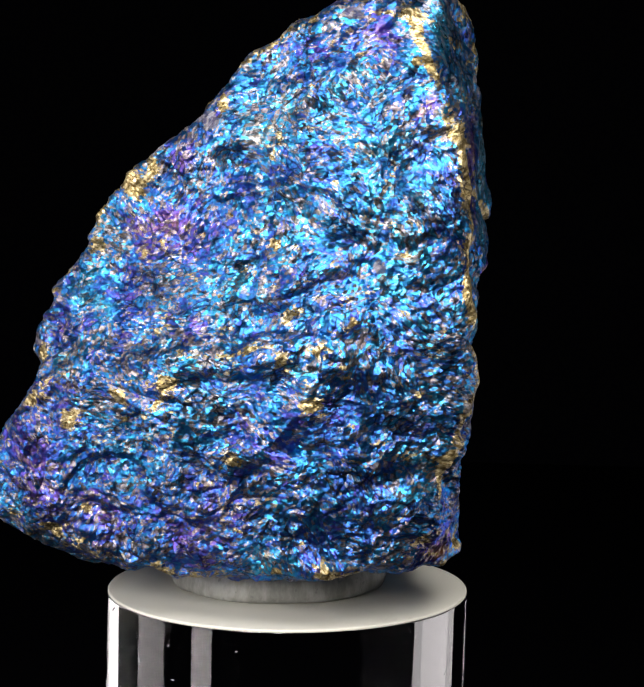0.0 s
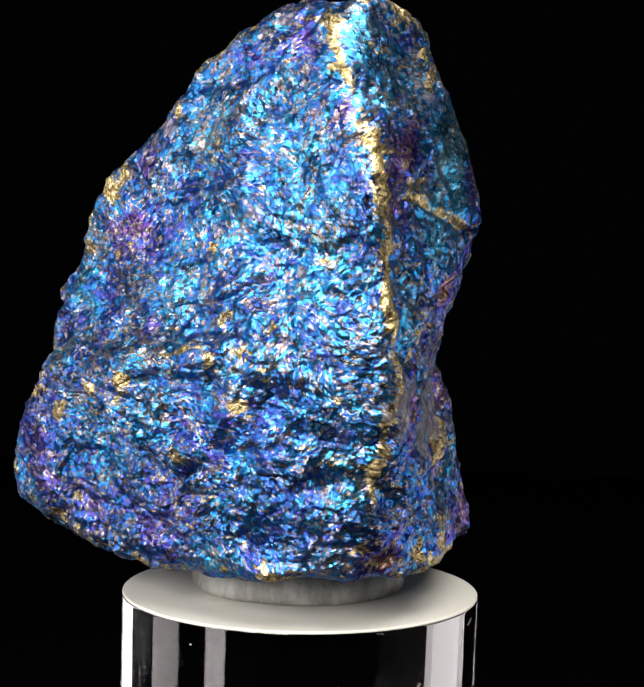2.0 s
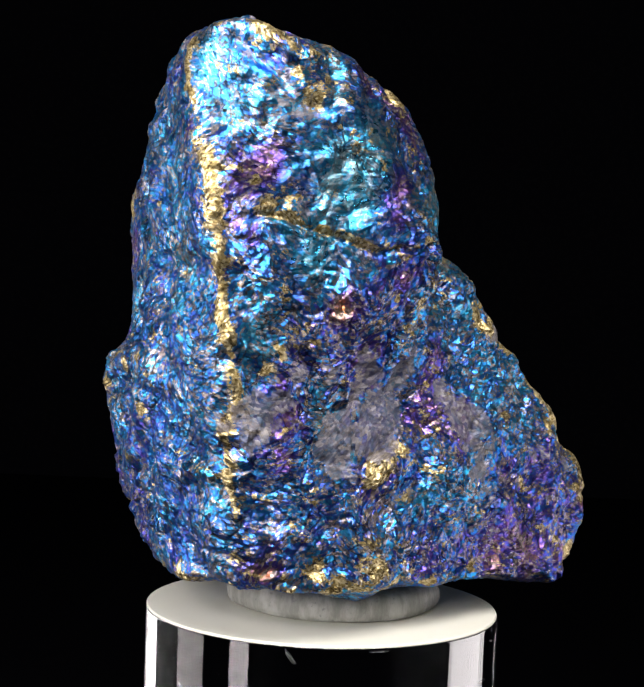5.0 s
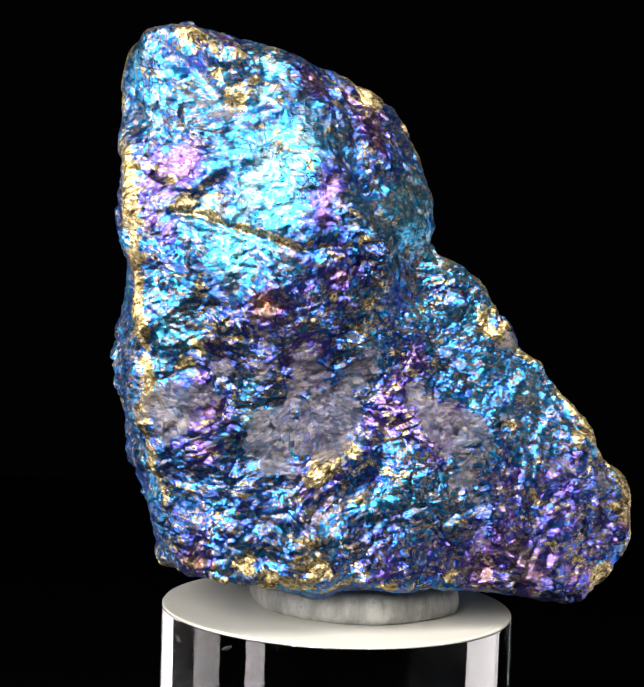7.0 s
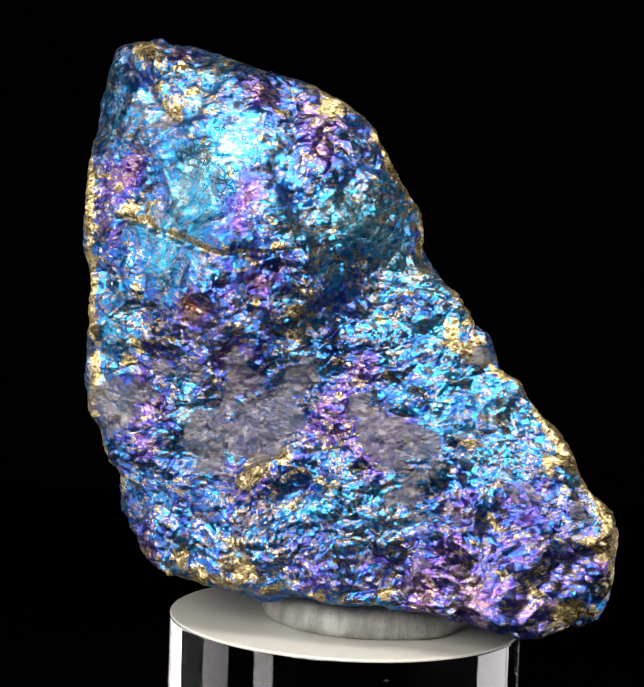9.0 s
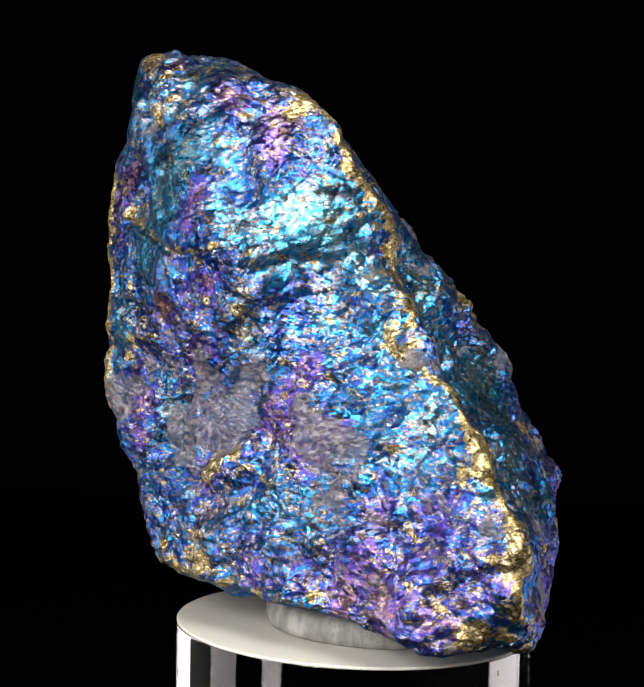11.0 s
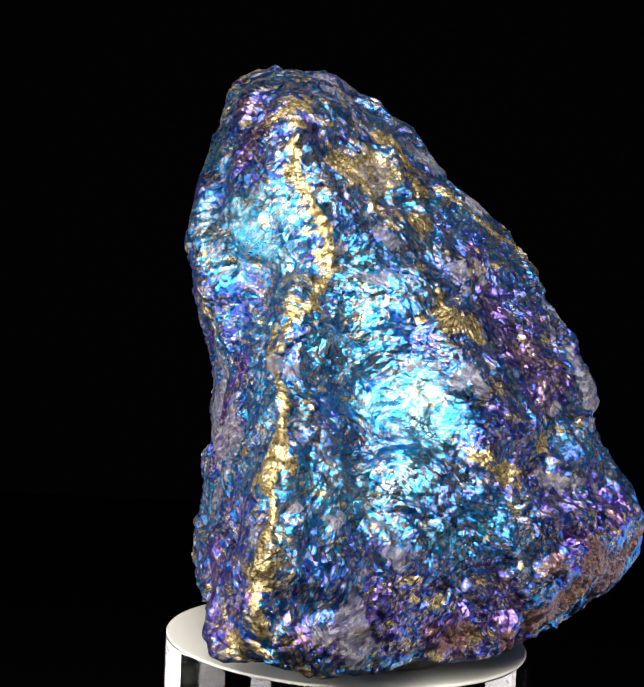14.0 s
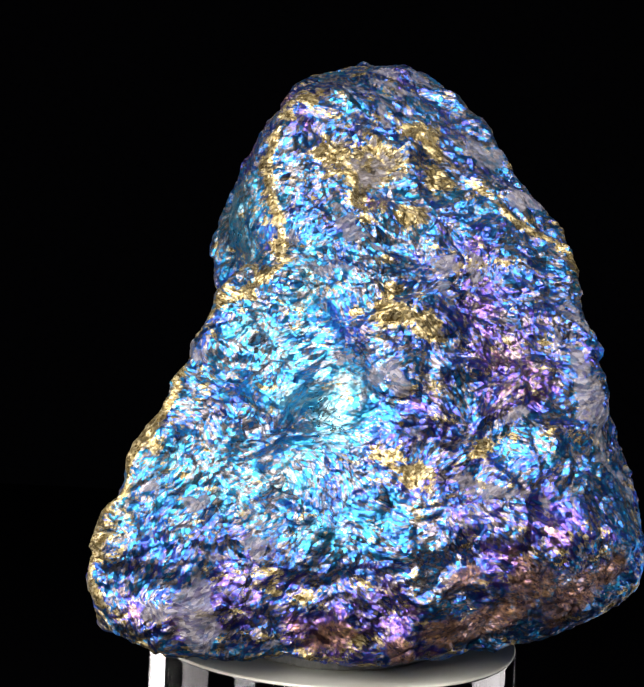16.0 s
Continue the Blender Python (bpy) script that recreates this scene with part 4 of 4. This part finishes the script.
def chips(pts, scale, seed):
    """Relief of broken chips: each cell of a jumbled grid is a small tilted plane. Returns the height and the depth of the joint."""
    q = pts * scale
    i = np.floor(q).astype(np.int64)
    best, second = np.full(len(q), 9.0), np.full(len(q), 9.0)
    height = np.zeros(len(q))
    for dx in (-1, 0, 1):
        for dy in (-1, 0, 1):
            for dz in (-1, 0, 1):
                cx, cy, cz = i[:, 0] + dx, i[:, 1] + dy, i[:, 2] + dz
                away = np.stack([cx + scramble(cx, cy, cz, seed), cy + scramble(cx, cy, cz, seed + 1), cz + scramble(cx, cy, cz, seed + 2)], 1) - q
                d = (away ** 2).sum(1)
                nearer = d < best
                second = np.where(nearer, best, np.minimum(second, d))
                best = np.where(nearer, d, best)
                if nearer.any():
                    k = np.nonzero(nearer)[0]
                    lean = np.stack([scramble(cx[k], cy[k], cz[k], seed + s) - 0.5 for s in (3, 4, 5)], 1)
                    height[k] = (lean * away[k]).sum(1) + 0.12 * (scramble(cx[k], cy[k], cz[k], seed + 6) - 0.5)
    gap = np.sqrt(second) - np.sqrt(best)
    joint, ease = np.clip(1 - gap / 0.12, 0, 1), np.clip(gap / 0.30, 0, 1)
    return 1.5 * height * ease / scale, joint / scale


def near_line(pts, line, reach):
    best = np.full(len(pts), 9.0)
    for a, b in zip(line[:-1], line[1:]):
        a, ab = np.array(a), np.array(b) - np.array(a)
        s = np.clip((pts - a) @ ab / (ab @ ab), 0, 1)
        best = np.minimum(best, np.linalg.norm(pts - a - s[:, None] * ab, axis=1))
    return np.exp(-(best / reach) ** 2)


def around(pts, x, y, z, reach):
    """The points near a place, and how near they are, from 1 to 0."""
    k = np.nonzero((abs(pts - (x, y, z)) < 2.5 * reach).all(1))[0]
    return k, np.exp(-(((pts[k] - (x, y, z)) / reach) ** 2).sum(1))


def near_spots(pts, spots):
    best = np.zeros(len(pts))
    for x, y, z, reach in spots:
        k, w = around(pts, x, y, z, reach)
        best[k] = 1 - (1 - best[k]) * (1 - w)
    return best


def ball_grid(n):
    """Directions on a cube blown up to a ball, with the quads that join them."""
    a = np.tan(np.linspace(-math.pi / 4, math.pi / 4, n + 1))
    u, v = np.meshgrid(a, a, indexing="ij")
    one = np.ones_like(u)
    sides = [np.stack(s, -1) for s in ((one, u, v), (-one, v, u), (v, one, u), (u, -one, v), (u, v, one), (v, u, -one))]
    pts = np.concatenate([s.reshape(-1, 3) for s in sides])
    i, j = np.meshgrid(np.arange(n), np.arange(n), indexing="ij")
    k = i * (n + 1) + j
    quad = np.stack([k, k + n + 1, k + n + 2, k + 1], -1).reshape(-1, 4)
    quads = np.concatenate([quad + s * (n + 1) ** 2 for s in range(6)])
    _, first, back = np.unique(np.round(pts, 6), axis=0, return_index=True, return_inverse=True)
    pts = pts[first]
    return pts / np.linalg.norm(pts, axis=1)[:, None], back.reshape(-1)[quads]


def build_rock(n):
    ways, quads = ball_grid(n)
    low, high = np.full(len(ways), 0.05), np.full(len(ways), 1.7)
    for _ in range(16):
        mid = (low + high) / 2
        out = outside(CENTRE + ways * mid[:, None]) > 0
        high, low = np.where(out, mid, high), np.where(out, low, mid)
    pts = CENTRE + ways * low[:, None]
    here = outside(pts)
    normal = np.stack([outside(pts + e) - here for e in np.eye(3) * 1e-3], 1)
    normal /= np.linalg.norm(normal, axis=1)[:, None]

    wobble = np.stack([clouds(pts, 9, s, 3) for s in (11, 12, 13)], 1)
    sway = np.stack([clouds(pts, 3.5, s, 3, 0.6) for s in (14, 15, 16)], 1)
    bent = pts + 0.022 * wobble
    torn = pts + 0.045 * wobble + 0.03 * sway
    ragged = torn + 0.05 * np.stack([clouds(pts, 14, s, 3, 0.6) for s in (17, 18, 19)], 1)
    crest = np.maximum(near_line(bent, VEIN_CREST, 0.017), near_line(bent, VEIN_FRONT, 0.019))
    crest = np.maximum(crest, np.maximum(0.9 * near_line(pts + 0.012 * wobble, VEIN_BACK, 0.020), 0.8 * near_line(bent, VEIN_SHOULDER, 0.016)))
    ridge = crest
    crest = crest * np.clip(0.72 + 1.1 * clouds(pts, 11, 83, 4, 0.6), 0.1, 1.1)
    crack = near_line(bent, VEIN_SIDE, 0.010)
    worn = edges(pts + 0.012 * wobble)
    gold = np.maximum(crest, 0.7 * near_line(bent - (0, 0, 0.008), VEIN_SIDE, 0.012))
    gold = np.maximum(gold, 0.92 * near_spots(pts + 0.5 * (ragged - pts), GOLD_SPOTS + GOLD_RIM))
    gold = np.maximum(gold, worn * np.clip(0.30 + 0.35 * clouds(pts, 9, 62, 3), 0, 0.6) + 0.10 * clouds(pts, 5, 61, 2))
    coarse = np.clip(1.15 - 1.6 * np.clip(-normal[:, 1] - 0.35, 0, 1) * (pts[:, 1] < -0.3), 0, 1)
    grey = near_spots(pts + 1.1 * (ragged - pts), [(x, y, z, 1.2 * r) for x, y, z, r in GREY_SPOTS])
    veil = clouds(torn * (1, 1, 1.4), 5.5, 71, 4, 0.6)
    grey = np.maximum(grey, np.clip(0.02 + 1.0 * veil, 0, 0.50) * (0.25 + 0.75 * coarse))
    rust = near_spots(torn, RUST_SPOTS)
    gold = np.maximum(gold, 0.16 * rust)
    smooth = np.maximum(near_spots(torn, SMOOTH), 0.8 * near_spots(torn, [r[:4] for r in FILM_AND_SHINE if r[4] > 0.915]))
    film = 0.68 + 0.12 * clouds(pts, 4, 21, 4, 0.6)
    loose = pts + 0.6 * (ragged - pts)
    # Tarnish tints, with some of the key lamp's highlights put into the colour.
    for x, y, z, reach, target in FILM_AND_SHINE:
        k, w = around(loose, x, y, z, 1.25 * reach)
        film[k] += (target - film[k]) * (0.85 if target > 0.37 else 0.65) * w
    film += 0.02 * smooth
    grey = grey * (1 - 0.8 * smooth) * (1 - 0.8 * rust)

    calm = (1 - 0.75 * smooth) * (1 - 0.6 * ridge) * (1 - 0.7 * np.clip(2 * grey - 0.6, 0, 1))
    layered = (bent + 0.05 * sway) * (1, 1, 1.4)
    huge, joint_huge = chips(layered, 4.5, 30)
    big, joint_big = chips(layered, 12, 40)
    small, joint_small = chips(layered * (1, 1, 1.2), 32, 50)
    rise = 0.014 * clouds(pts, 6, 5, 4, 0.55)
    rise += 0.22 * huge * (1 - 0.75 * smooth) + calm * (0.22 * big - 0.02 * joint_big + 0.16 * small - 0.02 * joint_small)
    rise += 0.008 * crest - 0.016 * crack + 0.003 * calm * clouds(pts, 60, 9, 2)
    gold = gold + 6.0 * np.clip(rise, -0.03, 0.03) * (1 - smooth)
    rise -= 0.003
    for x, y, z, reach, height in RELIEF + RELIEF_RIM + SHAPE_SPOTS:
        k, w = around(pts, x, y, z, reach)
        rise[k] += height * w
    for line, depth, reach in ((FOLD_SIDE, 0.022, 0.05), (FOLD_BASE, 0.012, 0.04), (FOLD_FRONT, 0.018, 0.03), (FOLD_FOOT, 0.02, 0.04),
                               (VALLEY_BACK, 0.035, 0.09), (SPUR_BACK, -0.022, 0.07), (SPUR_SIDE, -0.016, 0.05),
                               (FOLD_HEAD, 0.022, 0.022), (LEDGE_SIDE, 0.02, 0.03), (STEP_SIDE, 0.02, 0.03)):
        rise -= depth * near_line(bent, line, reach)
    pts = pts + normal * rise[:, None]

    data = bpy.data.meshes.new("rock")
    data.vertices.add(len(pts))
    data.vertices.foreach_set("co", (pts * UNIT).astype(np.float32).ravel())
    data.loops.add(quads.size)
    data.loops.foreach_set("vertex_index", quads.astype(np.int32).ravel())
    data.polygons.add(len(quads))
    data.polygons.foreach_set("loop_start", np.arange(0, quads.size, 4, dtype=np.int32))
    data.polygons.foreach_set("use_smooth", np.ones(len(quads), bool))
    data.update(calc_edges=True)
    for name, values in (("film", film), ("gold", gold), ("grey", grey), ("rust", rust), ("smooth", smooth), ("coarse", coarse)):
        data.attributes.new(name, "FLOAT", "POINT").data.foreach_set("value", values.astype(np.float32))
    data.materials.append(ORE)
    return tagged(new("rock", data), "iridescent blue, violet and brass-yellow copper ore specimen on putty", "mineral specimen")


rock = build_rock(320)

# ---- the stand and the putty ----
STAND = (-0.1418, -0.0142)       # the stand's middle, off the turning axis
TOP = -0.7641
SLOPE = (0.0171, -0.0082)        # its top is not quite level


def ring_solid(profile, sides, middle, tilted=()):
    """A turned solid from (radius, height) rings; rings named in tilted follow the sloping top."""
    bm = bmesh.new()
    rings = []
    for k, (r, z) in enumerate(profile):
        ring = []
        for s in range(sides):
            a = 2 * math.pi * s / sides
            x, y = r * math.cos(a), r * math.sin(a)
            dz = SLOPE[0] * x + SLOPE[1] * y if k in tilted else 0
            ring.append(bm.verts.new(((middle[0] + x) * UNIT, (middle[1] + y) * UNIT, (z + dz) * UNIT)))
        rings.append(ring)
    for a, b in zip(rings[:-1], rings[1:]):
        for s in range(sides):
            bm.faces.new((a[s], a[(s + 1) % sides], b[(s + 1) % sides], b[s]))
    bm.faces.new(rings[0][::-1])
    bm.faces.new(rings[-1])
    return bm


def build_stand():
    stand = new("display_stand")
    tagged(stand, "clear acrylic cylinder stand with a frosted white top", "display stand")
    bottom = -AXIS_Z / UNIT + 0.001
    body = part("column", ring_solid([(0.49, bottom), (0.4985, bottom + 0.002), (0.5, bottom + 0.01), (0.5, bottom + 0.014), (0.5, TOP - 0.012),
                                           (0.5, TOP - 0.0085), (0.4995, TOP - 0.008)], 256, STAND, (4, 5, 6)), ACRYLIC, stand,
                "clear polished acrylic column")
    top = part("top_disc", ring_solid([(0.4995, TOP - 0.0075), (0.5, TOP - 0.007), (0.5, TOP - 0.003), (0.4985, TOP - 0.001), (0.496, TOP)], 256, STAND,
                                      (0, 1, 2, 3, 4)), FROSTED, stand, "frosted white acrylic top")
    for ob in (body, top):
        for poly in ob.data.polygons:
            poly.use_smooth = len(poly.vertices) == 4
    body.data.materials.append(BLACK)
    body.data.polygons[-2].material_index = 1      # unseen underside blackened, added to keep lamp reflections out of the column
    dice = random.Random(4)
    for _ in range(26):
        a, z = dice.uniform(-math.pi, math.pi), TOP - dice.uniform(0.03, 0.30)
        mark = bmesh.new()
        size, stretch, turn = dice.uniform(0.0022, 0.0055), dice.choice((1, 1, 2.5, 5)), dice.uniform(0, 3.1)
        ring = []
        for lift in (0.4998, 0.5012):
            for s in range(5):
                t = 2 * math.pi * s / 5
                u, v = size * stretch * math.cos(t), size * 0.7 * math.sin(t) * dice.uniform(0.6, 1.2)
                u, v = u * math.cos(turn) - v * math.sin(turn), u * math.sin(turn) + v * math.cos(turn)
                h = a + u / 0.5
                ring.append(mark.verts.new(((STAND[0] + lift * math.cos(h)) * UNIT, (STAND[1] + lift * math.sin(h)) * UNIT, (z + v) * UNIT)))
        mark.faces.new(ring[5:])
        for s in range(5):
            mark.faces.new((ring[s], ring[(s + 1) % 5], ring[5 + (s + 1) % 5], ring[5 + s]))
        part("scuff", mark, SCUFF, stand)
    return stand


stand = build_stand()


def build_putty():
    middle = (STAND[0] - 0.036, STAND[1] + 0.051)
    bm = ring_solid([(0.28, TOP - 0.002), (0.298, TOP + 0.004), (0.304, TOP + 0.02), (0.303, TOP + 0.045), (0.296, TOP + 0.07), (0.27, TOP + 0.085)], 160, middle,
                    (0, 1, 2, 3, 4, 5))
    for v in bm.verts:
        k = noise.noise(v.co * 160) * 0.0004 + noise.noise(v.co * 420) * 0.00018
        away = Vector((v.co.x / UNIT - middle[0], v.co.y / UNIT - middle[1], 0)).normalized()
        v.co += away * k
    ob = mesh_object("putty", bm, PUTTY)
    return tagged(ob, "flattened disc of grey mounting putty between rock and stand", "putty")


putty = build_putty()


# ---- the turning stand ----
def motions():
    turn = (
        (0, -7.84), (0.5, -12.61), (1, -17.34), (1.5, -22.39), (2, -27.47), (2.5, -32.72),
        (3, -38.25), (3.5, -44.09), (4, -51.33), (4.2, -53.89), (6.3, -80.59), (6.5, -83.23),
        (7, -88.68), (7.5, -96.89), (8, -104.15), (8.5, -111.46), (9, -118.91), (9.2, -121.95),
        (11.3, -151.41), (11.5, -154.09), (12, -160.76), (12.5, -168.76), (13, -176.48), (13.5, -184.08),
        (14, -191.68), (14.5, -199.45), (15, -207.25), (15.5, -214.89), (16, -222.36))
    rows = [(t, pose(0, 0, AXIS_Z, 0, 0, a)) for t, a in turn]
    for thing in (stand, putty, rock):
        walk(thing, rows)


motions()
